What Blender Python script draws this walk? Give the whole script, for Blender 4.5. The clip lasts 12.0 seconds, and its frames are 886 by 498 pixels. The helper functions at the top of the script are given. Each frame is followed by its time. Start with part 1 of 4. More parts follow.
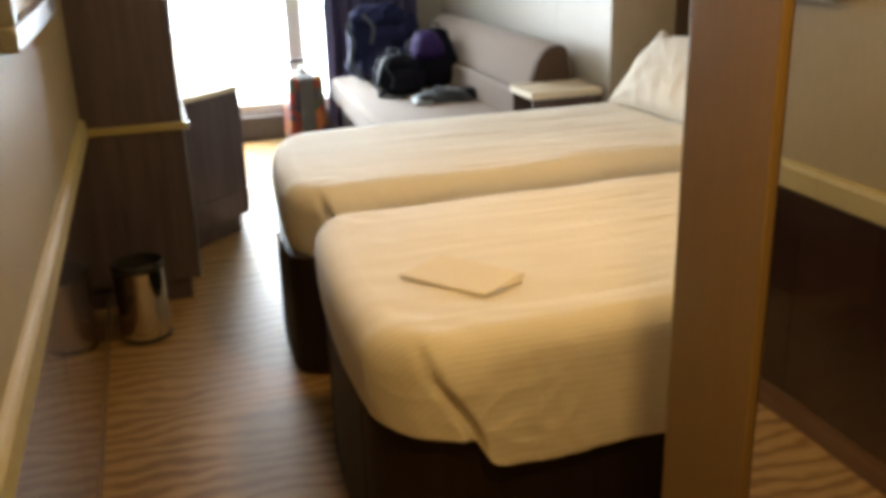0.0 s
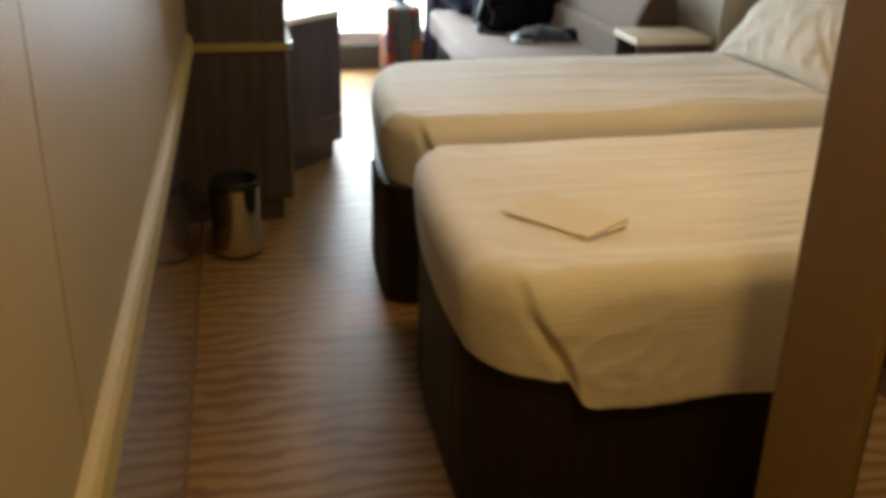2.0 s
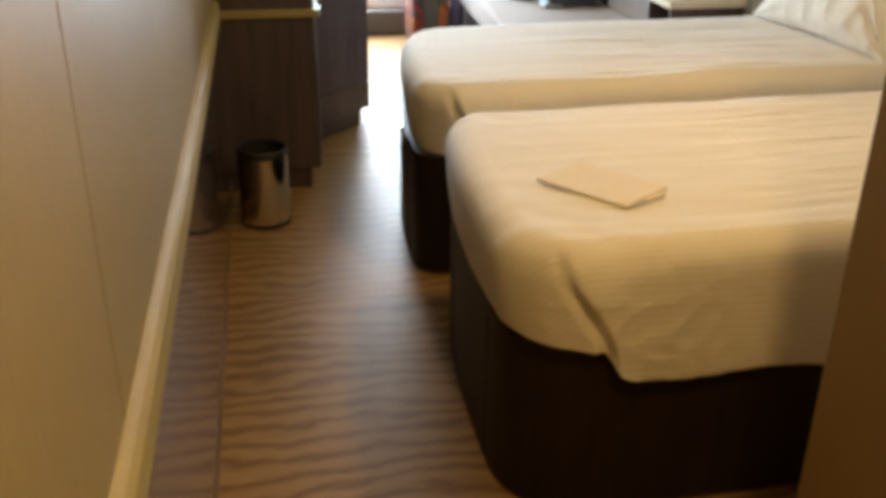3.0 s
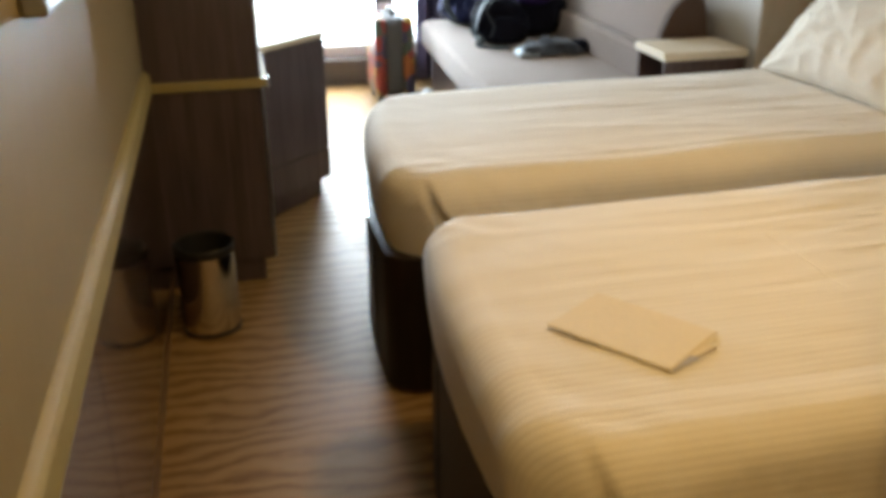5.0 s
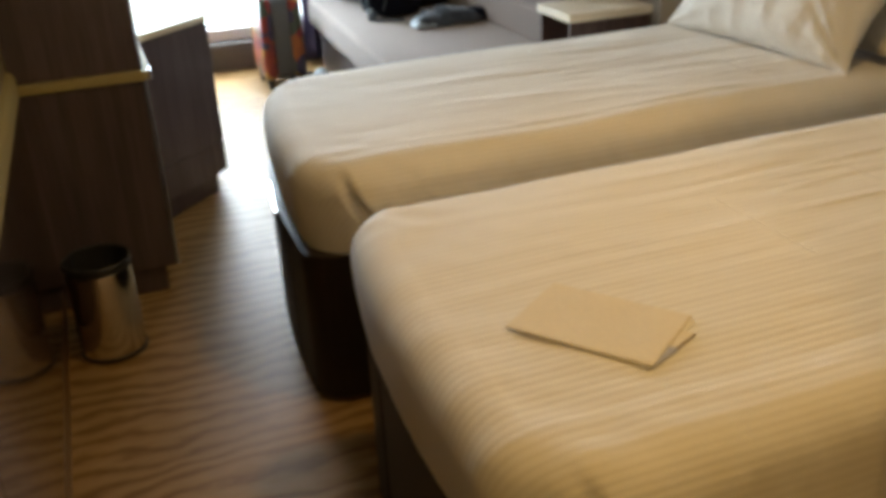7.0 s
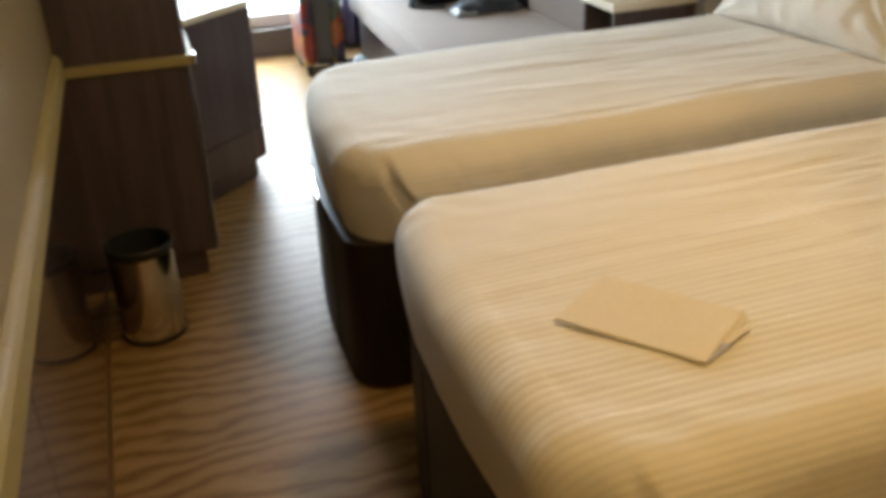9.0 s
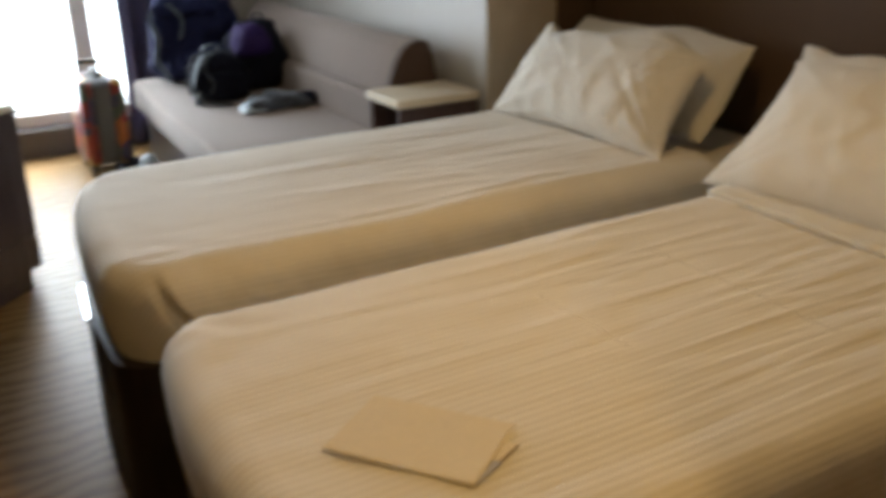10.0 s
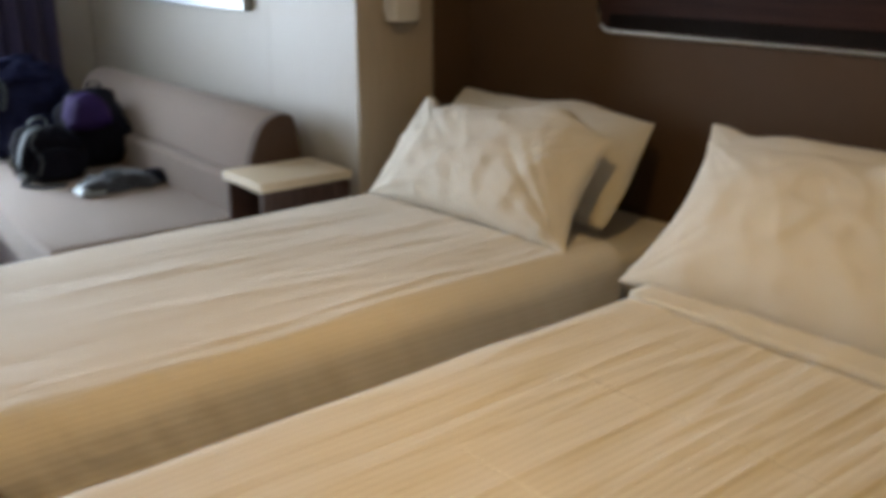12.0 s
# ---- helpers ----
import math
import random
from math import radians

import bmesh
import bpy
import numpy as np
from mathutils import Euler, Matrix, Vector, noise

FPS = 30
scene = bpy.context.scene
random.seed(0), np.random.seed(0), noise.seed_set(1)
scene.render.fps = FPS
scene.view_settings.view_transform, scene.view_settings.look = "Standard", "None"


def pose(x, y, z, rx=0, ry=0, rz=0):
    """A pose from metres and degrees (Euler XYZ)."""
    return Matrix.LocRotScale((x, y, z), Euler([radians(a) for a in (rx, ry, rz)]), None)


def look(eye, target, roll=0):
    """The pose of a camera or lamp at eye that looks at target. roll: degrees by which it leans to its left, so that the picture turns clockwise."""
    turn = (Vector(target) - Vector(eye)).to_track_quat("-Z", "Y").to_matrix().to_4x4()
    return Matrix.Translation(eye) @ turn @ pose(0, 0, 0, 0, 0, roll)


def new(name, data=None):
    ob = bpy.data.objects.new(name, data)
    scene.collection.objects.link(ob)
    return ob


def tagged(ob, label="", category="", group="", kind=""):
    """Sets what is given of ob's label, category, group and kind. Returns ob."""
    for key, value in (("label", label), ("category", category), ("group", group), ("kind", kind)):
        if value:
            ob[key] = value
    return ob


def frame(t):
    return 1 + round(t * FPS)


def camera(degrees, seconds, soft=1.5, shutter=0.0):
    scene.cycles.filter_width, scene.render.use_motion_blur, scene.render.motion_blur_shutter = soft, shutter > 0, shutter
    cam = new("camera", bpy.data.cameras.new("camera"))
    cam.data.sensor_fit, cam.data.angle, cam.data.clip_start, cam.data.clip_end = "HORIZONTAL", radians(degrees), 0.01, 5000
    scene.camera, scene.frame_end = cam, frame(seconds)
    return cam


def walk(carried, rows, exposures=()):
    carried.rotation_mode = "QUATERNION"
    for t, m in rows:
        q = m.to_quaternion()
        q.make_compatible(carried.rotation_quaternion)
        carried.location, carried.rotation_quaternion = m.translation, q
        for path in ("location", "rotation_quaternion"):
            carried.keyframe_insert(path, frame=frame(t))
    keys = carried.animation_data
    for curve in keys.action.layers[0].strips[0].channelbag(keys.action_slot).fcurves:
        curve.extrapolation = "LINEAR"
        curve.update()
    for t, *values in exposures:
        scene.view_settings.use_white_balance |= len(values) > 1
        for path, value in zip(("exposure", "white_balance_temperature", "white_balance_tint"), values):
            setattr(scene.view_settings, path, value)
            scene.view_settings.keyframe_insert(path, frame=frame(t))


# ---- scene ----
from mathutils.bvhtree import BVHTree

cam = camera(50.7, 12.0, soft=5.0, shutter=0.6)
PATH = [
    (0, (0.27, 1.066, 1.424), (0.82, 2.869, 0.757), -1.7),
    (0.5, (0.241, 1.086, 1.412), (0.82, 2.864, 0.702), 0.4),
    (1, (0.223, 1.101, 1.404), (0.743, 2.881, 0.655), 0.8),
    (1.5, (0.212, 1.089, 1.408), (0.663, 2.884, 0.652), 1.1),
    (2, (0.206, 1.089, 1.406), (0.596, 2.888, 0.623), 1.2),
    (2.5, (0.212, 1.107, 1.395), (0.576, 2.892, 0.57), 1.3),
    (3, (0.19, 1.128, 1.393), (0.526, 2.909, 0.548), 0.5),
    (5, (0.271, 1.668, 1.414), (0.677, 3.458, 0.618), -0.5),
    (5.5, (0.236, 1.784, 1.412), (0.754, 3.571, 0.678), -1.2),
    (6, (0.247, 1.834, 1.394), (0.803, 3.583, 0.599), -3.0),
    (6.5, (0.259, 1.857, 1.372), (0.871, 3.571, 0.541), -2.8),
    (8.5, (0.248, 1.898, 1.377), (0.816, 3.601, 0.495), -3.7),
    (9, (0.235, 1.896, 1.37), (0.775, 3.614, 0.501), -2.7),
    (9.5, (0.269, 1.91, 1.39), (0.892, 3.619, 0.558), -2.8),
    (10, (0.344, 1.924, 1.403), (1.266, 3.546, 0.682), -1.1),
    (10.5, (0.33, 1.945, 1.41), (1.374, 3.509, 0.731), -0.6),
    (11, (0.339, 2.018, 1.405), (1.385, 3.568, 0.697), 0.7),
    (11.5, (0.438, 2.189, 1.437), (1.5, 3.731, 0.737), -0.0),
    (12, (0.498, 2.301, 1.404), (1.696, 3.781, 0.791), 0.1),
]
walk(cam, [(t, look(eye, target, roll)) for t, eye, target, roll in PATH],
     exposures=[(0, 0.88, 7950, 16), (0.5, 0.63, 8150, 16), (1.0, 0.43, 8050, 16), (1.5, 0.31, 7650, 15), (2.0, 0.41, 7650, 15), (2.5, 0.76, 7650, 15), (3.0, 0.88, 7450, 15), (5.0, 0.75, 7330, 14), (5.5, 0.53, 7330, 14), (6.5, 0.45, 7330, 14),
                (8.5, 0.58, 7330, 14), (9.0, 0.68, 7330, 14), (9.5, 0.58, 7230, 14), (10.0, 0.12, 7500, 17), (10.5, -0.07, 7550, 18), (11.0, 0.00, 7370, 18), (11.5, 0.00, 7220, 17), (12.0, 0.27, 7120, 17)])

# ---- light ----
world = bpy.data.worlds.new("sky")
scene.world = world
world.use_nodes = True
sky = world.node_tree.nodes.new("ShaderNodeTexSky")
sky.sky_type, sky.sun_disc = "NISHITA", False
sky.sun_elevation, sky.sun_rotation = radians(42), radians(27)
world.node_tree.links.new(sky.outputs[0], world.node_tree.nodes["Background"].inputs[0])
world.node_tree.nodes["Background"].inputs[1].default_value = 0.15


def lamp(name, kind, where, target, power, color, size=0.1, size_y=None, spread=180):
    data = bpy.data.lights.new(name, kind)
    data.energy, data.color = power, color
    if kind == "AREA":
        data.shape, data.size = ("RECTANGLE", size) if size_y else ("DISK", size)
        if size_y:
            data.size_y = size_y
        data.spread = radians(spread)
    if kind == "SUN":
        data.angle = radians(size)
    ob = new(name, data)
    ob.matrix_world = look(where, target)
    return ob


lamp("sun", "SUN", (4.2, 14, 6.6), (0.7, 7, 0), 5.0, (0.86, 0.94, 1.0), 12.0)
lamp("window_daylight", "AREA", (0.85, 7.72, 1.1), (0.80, 5.0, 0.40), 78, (0.63, 0.82, 1.0), 1.3, 1.8, 130)
lamp("entrance_downlight_lamp", "AREA", (0.62, 1.42, 2.12), (0.62, 1.42, 0), 7.4, (1.0, 0.67, 0.23), 0.12)
lamp("cabin_downlight_lamp", "AREA", (1.33, 3.30, 2.12), (1.33, 3.30, 0), 6.8, (1.0, 0.68, 0.25), 0.12)


# ---- materials ----
def node_mat(name):
    m = bpy.data.materials.new(name)
    m.use_nodes = True
    nt = m.node_tree
    return m, nt, nt.nodes["Principled BSDF"]


def link(nt, a, b):
    nt.links.new(a, b)


def coords(nt, scale=(1, 1, 1)):
    tc, mp = nt.nodes.new("ShaderNodeTexCoord"), nt.nodes.new("ShaderNodeMapping")
    mp.inputs["Scale"].default_value = scale
    link(nt, tc.outputs["Object"], mp.inputs["Vector"])
    return mp.outputs[0]


def noise_node(nt, vec, scale, detail=4, rough=0.55, dist=0.0):
    n = nt.nodes.new("ShaderNodeTexNoise")
    n.inputs["Scale"].default_value, n.inputs["Detail"].default_value = scale, detail
    n.inputs["Roughness"].default_value, n.inputs["Distortion"].default_value = rough, dist
    link(nt, vec, n.inputs["Vector"])
    return n.outputs["Fac"]


def ramp(nt, fac, stops):
    r = nt.nodes.new("ShaderNodeValToRGB")
    el = r.color_ramp.elements
    while len(el) < len(stops):
        el.new(0.5)
    for e, (p, c) in zip(el, stops):
        e.position, e.color = p, (*c, 1)
    link(nt, fac, r.inputs[0])
    return r.outputs[0]


def mixed(nt, fac, a, b, mode="MIX"):
    m = nt.nodes.new("ShaderNodeMix")
    m.data_type, m.blend_type = "RGBA", mode
    for value, sock in ((fac, m.inputs[0]), (a, m.inputs[6]), (b, m.inputs[7])):
        if isinstance(value, (int, float)):
            sock.default_value = value
        elif isinstance(value, tuple):
            sock.default_value = (*value, 1)
        else:
            link(nt, value, sock)
    return m.outputs[2]


def bump(nt, p, height, strength, distance):
    b = nt.nodes.new("ShaderNodeBump")
    b.inputs["Strength"].default_value, b.inputs["Distance"].default_value = strength, distance
    link(nt, height, b.inputs["Height"])
    link(nt, b.outputs[0], p.inputs["Normal"])


def shade(c, k):
    return tuple(min(1.0, v * k) for v in c)


def surface(name, color, rough=0.6, metal=0.0, vary=0.15, grain=60.0, stretch=(1, 1, 1), relief=0.15, depth=0.002, coat=0.0, spot=0.1, sheen=0.0, spec=0.5):
    """A two-scale mottled surface: broad stains and fine grain, with a fine relief."""
    m, nt, p = node_mat(name)
    vec = coords(nt, stretch)
    broad, fine = noise_node(nt, coords(nt), 2.3, 3), noise_node(nt, vec, grain, 5)
    c1 = ramp(nt, fine, [(0.3, shade(color, 1 - vary)), (0.7, shade(color, 1 + vary))])
    c2 = ramp(nt, broad, [(0.3, (1 - spot,) * 3), (0.7, (1, 1, 1))])
    link(nt, mixed(nt, 1.0, c1, c2, "MULTIPLY"), p.inputs["Base Color"])
    p.inputs["Metallic"].default_value = metal
    r = nt.nodes.new("ShaderNodeMapRange")
    r.inputs["To Min"].default_value, r.inputs["To Max"].default_value = rough * 0.85, min(1, rough * 1.15)
    link(nt, broad, r.inputs["Value"])
    link(nt, r.outputs[0], p.inputs["Roughness"])
    p.inputs["Specular IOR Level"].default_value = spec
    p.inputs["Coat Weight"].default_value = coat
    p.inputs["Coat Roughness"].default_value = 0.06
    p.inputs["Sheen Weight"].default_value = sheen
    if relief:
        bump(nt, p, fine, relief, depth)
    return m


def wood(name, dark, light, rough=0.35, coat=0.0, along=2, grain=26.0, spec=0.5):
    """Fine-grained veneer, the grain running along one axis."""
    m, nt, p = node_mat(name)
    st = [1.0, 1.0, 1.0]
    st[along] = 0.05
    fine = noise_node(nt, coords(nt, st), grain * 3, 6, 0.65)
    band = noise_node(nt, coords(nt, st), grain * 0.5, 3, 0.5, 1.2)
    c1 = ramp(nt, fine, [(0.3, dark), (0.75, light)])
    c2 = ramp(nt, band, [(0.35, (0.72, 0.70, 0.70)), (0.65, (1, 1, 1))])
    link(nt, mixed(nt, 1.0, c1, c2, "MULTIPLY"), p.inputs["Base Color"])
    p.inputs["Roughness"].default_value = rough
    p.inputs["Specular IOR Level"].default_value = spec
    p.inputs["Coat Weight"].default_value = coat
    p.inputs["Coat Roughness"].default_value = 0.05
    bump(nt, p, fine, 0.06, 0.001)
    return m


def floor_mat():
    m, nt, p = node_mat("wavy_vinyl")
    warp = noise_node(nt, coords(nt, (0.8, 1.5, 1)), 2.2, 3)
    sep = nt.nodes.new("ShaderNodeSeparateXYZ")
    link(nt, coords(nt), sep.inputs[0])

    def calc(op, a, b):
        n = nt.nodes.new("ShaderNodeMath")
        n.operation = op
        for v, s in ((a, n.inputs[0]), (b, n.inputs[1])):
            if isinstance(v, (int, float)):
                s.default_value = v
            else:
                link(nt, v, s)
        return n.outputs[0]
    fine = noise_node(nt, coords(nt, (2.2, 9, 1)), 5.0, 4, 0.6)
    ph = calc("ADD", calc("MULTIPLY", sep.outputs[1], 102.0), calc("ADD", calc("MULTIPLY", warp, 26.0), calc("MULTIPLY", fine, 5.0)))
    wave = calc("ADD", calc("MULTIPLY", calc("SINE", ph, 0.0), 0.5), 0.5)
    c1 = ramp(nt, wave, [(0.0, (0.205, 0.115, 0.043)), (0.35, (0.29, 0.177, 0.075)), (1.0, (0.36, 0.228, 0.102))])
    streak = noise_node(nt, coords(nt, (6, 60, 1)), 3.0, 5, 0.7)
    c2 = ramp(nt, streak, [(0.3, (0.78, 0.75, 0.72)), (0.7, (1, 1, 1))])
    # broad random patches, slightly darker and bluer than the rest
    blotch = noise_node(nt, coords(nt), 1.6, 3)
    c3 = ramp(nt, blotch, [(0.35, (0.86, 0.86, 0.90)), (0.6, (1, 1, 1))])
    link(nt, mixed(nt, 1.0, mixed(nt, 1.0, c1, c2, "MULTIPLY"), c3, "MULTIPLY"), p.inputs["Base Color"])
    p.inputs["Roughness"].default_value = 0.44
    p.inputs["Specular IOR Level"].default_value = 0.07
    bump(nt, p, wave, 0.12, 0.002)
    return m


def linen(name, color, stripe):
    """Cotton bed linen, with woven satin stripes along the bed where stripe is true."""
    m, nt, p = node_mat(name)
    weave = noise_node(nt, coords(nt, (1, 1, 1)), 420, 2)
    broad = noise_node(nt, coords(nt), 3.0, 4)
    c = mixed(nt, 1.0, ramp(nt, broad, [(0.3, shade(color, 0.97)), (0.7, color)]), ramp(nt, weave, [(0.3, (0.94,) * 3), (0.7, (1, 1, 1))]), "MULTIPLY")
    if stripe:
        w = nt.nodes.new("ShaderNodeTexWave")
        w.bands_direction = "Y"
        w.inputs["Scale"].default_value, w.inputs["Distortion"].default_value = 18.0, 0.5
        w.inputs["Detail"].default_value = 1.0
        tc = nt.nodes.new("ShaderNodeTexCoord")
        link(nt, tc.outputs["UV"], w.inputs["Vector"])
        c = mixed(nt, 1.0, c, ramp(nt, w.outputs["Fac"], [(0.40, (0.952, 0.945, 0.93)), (0.6, (1, 1, 1))]), "MULTIPLY")
        bump(nt, p, w.outputs["Fac"], 0.20, 0.002)
    else:
        bump(nt, p, noise_node(nt, coords(nt, (1, 1, 1)), 26, 4), 0.2, 0.006)
    link(nt, c, p.inputs["Base Color"])
    p.inputs["Roughness"].default_value = 0.82
    p.inputs["Sheen Weight"].default_value = 0.15
    return m


def patchwork(name):
    m, nt, p = node_mat(name)
    v = nt.nodes.new("ShaderNodeTexVoronoi")
    v.inputs["Scale"].default_value = 20.0
    link(nt, coords(nt, (1, 1, 0.8)), v.inputs["Vector"])
    sep = nt.nodes.new("ShaderNodeSeparateColor")
    link(nt, v.outputs["Color"], sep.inputs[0])
    c = ramp(nt, sep.outputs[0], [(0.0, (0.30, 0.045, 0.035)), (0.22, (0.40, 0.12, 0.03)), (0.42, (0.36, 0.22, 0.05)), (0.55, (0.07, 0.10, 0.07)), (0.68, (0.24, 0.045, 0.045)), (0.78, (0.06, 0.06, 0.12))])
    c.node.color_ramp.interpolation = "CONSTANT"
    link(nt, c, p.inputs["Base Color"])
    p.inputs["Roughness"].default_value = 0.3
    return m


def glass_mat(name):
    m, nt, p = node_mat(name)
    p.inputs["Base Color"].default_value = (0.95, 0.98, 0.97, 1)
    p.inputs["Roughness"].default_value, p.inputs["IOR"].default_value = 0.0, 1.45
    p.inputs["Transmission Weight"].default_value = 1.0
    return m


def glow(name, color, strength):
    m, nt, p = node_mat(name)
    p.inputs["Base Color"].default_value = (*color, 1)
    p.inputs["Emission Color"].default_value = (*color, 1)
    p.inputs["Emission Strength"].default_value = strength
    return m


M = {
    "floor": floor_mat(),
    "wallpaper": surface("cream_wallpaper", (0.29, 0.232, 0.128), 0.52, vary=0.05, grain=90, stretch=(1, 1, 0.15), relief=0.12, spot=0.06),
    "white_wall": surface("pale_wall_laminate", (0.40, 0.375, 0.34), 0.5, vary=0.02, grain=70, stretch=(1, 1, 0.1), relief=0.08, spot=0.05),
    "column": surface("beige_column_laminate", (0.47, 0.40, 0.31), 0.5, vary=0.05, grain=80, stretch=(1, 1, 0.1), relief=0.1),
    "headboard": surface("brown_textile_laminate", (0.094, 0.053, 0.028), 0.85, vary=0.14, grain=260, relief=0.2, depth=0.001),
    "rail": surface("cream_painted_rail", (0.36, 0.295, 0.125), 0.6, vary=0.04, spot=0.08, relief=0.05),
    "wainscot": wood("dark_lacquered_wood", (0.020, 0.009, 0.006), (0.050, 0.022, 0.014), 0.25, 1.0),
    "mahogany": wood("dark_mahogany_veneer", (0.059, 0.044, 0.051), (0.110, 0.081, 0.093), 0.45, 0.25),
    "bed_wood": wood("near_black_bed_veneer", (0.013, 0.0075, 0.0058), (0.030, 0.0175, 0.0135), 0.5, 0.0, spec=0.32),
    "table_wood": wood("red_brown_table_veneer", (0.050, 0.025, 0.019), (0.095, 0.050, 0.038), 0.4, 0.2),
    "skirting": wood("brown_skirting_wood", (0.12, 0.06, 0.032), (0.20, 0.11, 0.06), 0.4, 0.3, along=1),
    "post": surface("tan_laminate", (0.24, 0.150, 0.062), 0.42, vary=0.06, grain=120, stretch=(1, 1, 0.1), relief=0.05, spot=0.08),
    "table_top": surface("warm_cream_solid_surface", (0.66, 0.56, 0.42), 0.45, vary=0.04, relief=0.03, spot=0.06),
    "cream_top": surface("cream_solid_surface", (0.78, 0.72, 0.58), 0.35, vary=0.03, relief=0.03, spot=0.05),
    "ceiling": surface("white_ceiling_panel", (0.80, 0.79, 0.76), 0.5, vary=0.03, relief=0.04),
    "chrome": surface("polished_chrome", (0.75, 0.74, 0.72), 0.14, metal=1.0, vary=0.04, relief=0.0),
    "brushed": surface("brushed_aluminium", (0.45, 0.47, 0.50), 0.42, metal=1.0, vary=0.08, grain=200, stretch=(1, 0.1, 0.1), relief=0.03),
    "black": surface("black_plastic", (0.02, 0.02, 0.022), 0.45, vary=0.2, relief=0.05),
    "duvet": linen("striped_duvet_cotton", (0.80, 0.76, 0.69), True),
    "sheet": linen("cotton_sheet", (0.74, 0.705, 0.63), False),
    "pillow": linen("pillow_cotton", (0.72, 0.685, 0.61), False),
    "sofa": surface("taupe_woven_upholstery", (0.225, 0.168, 0.142), 0.9, vary=0.12, grain=330, relief=0.4, depth=0.002, sheen=0.2),
    "sofa_brown": surface("brown_upholstery", (0.075, 0.044, 0.032), 0.85, vary=0.15, grain=300, relief=0.4, sheen=0.2),
    "curtain": surface("dark_plum_curtain", (0.052, 0.045, 0.112), 0.85, vary=0.2, grain=220, relief=0.3, sheen=0.15),
    "navy": surface("navy_nylon", (0.014, 0.018, 0.056), 0.9, vary=0.25, grain=180, relief=0.4, spec=0.1),
    "black_cloth": surface("black_nylon", (0.006, 0.007, 0.014), 0.9, vary=0.25, grain=180, relief=0.4, spec=0.12),
    "purple": surface("purple_nylon", (0.030, 0.015, 0.090), 0.7, vary=0.2, grain=180, relief=0.4, spec=0.15),
    "strap": surface("blue_grey_webbing", (0.06, 0.085, 0.11), 0.7, vary=0.2, grain=200, relief=0.4),
    "grey_cloth": surface("blue_grey_fabric", (0.045, 0.058, 0.078), 0.85, vary=0.25, grain=90, relief=0.4, sheen=0.2),
    "pale_cloth": surface("pale_blue_plastic", (0.34, 0.42, 0.48), 0.5, vary=0.1, relief=0.2),
    "case": patchwork("patchwork_case_shell"),
    "case_grey": surface("grey_zip_fabric", (0.11, 0.115, 0.12), 0.7, vary=0.2, grain=200, relief=0.3),
    "envelope": surface("buff_card", (0.76, 0.675, 0.525), 0.75, vary=0.04, grain=140, relief=0.06, spot=0.06),
    "paper": surface("grey_printed_paper", (0.44, 0.45, 0.53), 0.7, vary=0.05, relief=0.0),
    "white_frame": surface("white_powder_coat", (0.78, 0.80, 0.82), 0.35, vary=0.03, relief=0.03),
    "threshold": surface("dark_threshold_vinyl", (0.11, 0.10, 0.095), 0.5, vary=0.15, relief=0.1),
    "deck": surface("balcony_deck", (0.42, 0.42, 0.42), 0.6, vary=0.12, relief=0.1),
    "sea": surface("sea_water", (0.05, 0.10, 0.14), 0.15, vary=0.3, grain=0.3, relief=0.5, depth=0.3),
    "glass": glass_mat("clear_glass"),
    "lampshade": surface("opal_lampshade", (0.75, 0.72, 0.66), 0.5, vary=0.03, relief=0.0),
    "glow": glow("downlight_diffuser", (1.0, 0.78, 0.48), 6.0),
    "panel_wood": wood("red_brown_gloss_veneer", (0.022, 0.007, 0.005), (0.050, 0.017, 0.011), 0.6, 0.0, along=1, spec=0.15),
    "art": surface("blue_abstract_print", (0.34, 0.28, 0.20), 0.5, vary=0.4, grain=5, stretch=(1, 0.6, 1.4), relief=0.0, spot=0.4),
    "seam_thread": surface("white_seam_thread", (0.90, 0.87, 0.80), 0.8, vary=0.05, grain=300, relief=0.1),
    "matt_black": surface("matt_black_strip", (0.010, 0.007, 0.006), 0.8, vary=0.15, relief=0.0, spec=0.1),
    "seam": surface("wallpaper_seam", (0.20, 0.155, 0.085), 0.7, vary=0.1, relief=0.0),
    "groove": surface("black_joint", (0.012, 0.010, 0.009), 0.7, vary=0.1, relief=0.0),
}
mm, nt_, pp = node_mat("mirror_glass")
pp.inputs["Base Color"].default_value = (0.90, 0.91, 0.90, 1)
pp.inputs["Metallic"].default_value, pp.inputs["Roughness"].default_value = 1.0, 0.01
M["mirror"] = mm


# ---- mesh tools (world coordinates) ----
BASE = {}


def place(ob):
    return Matrix.Translation(BASE.get(ob.name, (0, 0, 0)))


def thing(name, base, label, category, group="", kind=""):
    e = new(name)
    e.empty_display_size = 0.05
    e.location = base
    BASE[e.name] = base
    return tagged(e, label, category, group, kind)


def part(name, bm, material, parent=None, label="", smooth=20):
    me = bpy.data.meshes.new(name)
    bm.to_mesh(me)
    bm.free()
    me.materials.append(M[material])
    if smooth:
        me.polygons.foreach_set("use_smooth", [True] * len(me.polygons))
        me.set_sharp_from_angle(angle=radians(smooth))
    ob = new(name, me)
    if parent:
        ob.parent = parent
        ob.matrix_parent_inverse = place(parent).inverted()
    if label:
        ob["label"] = label
    return ob


def structure(name, bm, material, label, category):
    return tagged(part(name, bm, material), label, category, kind="structure")


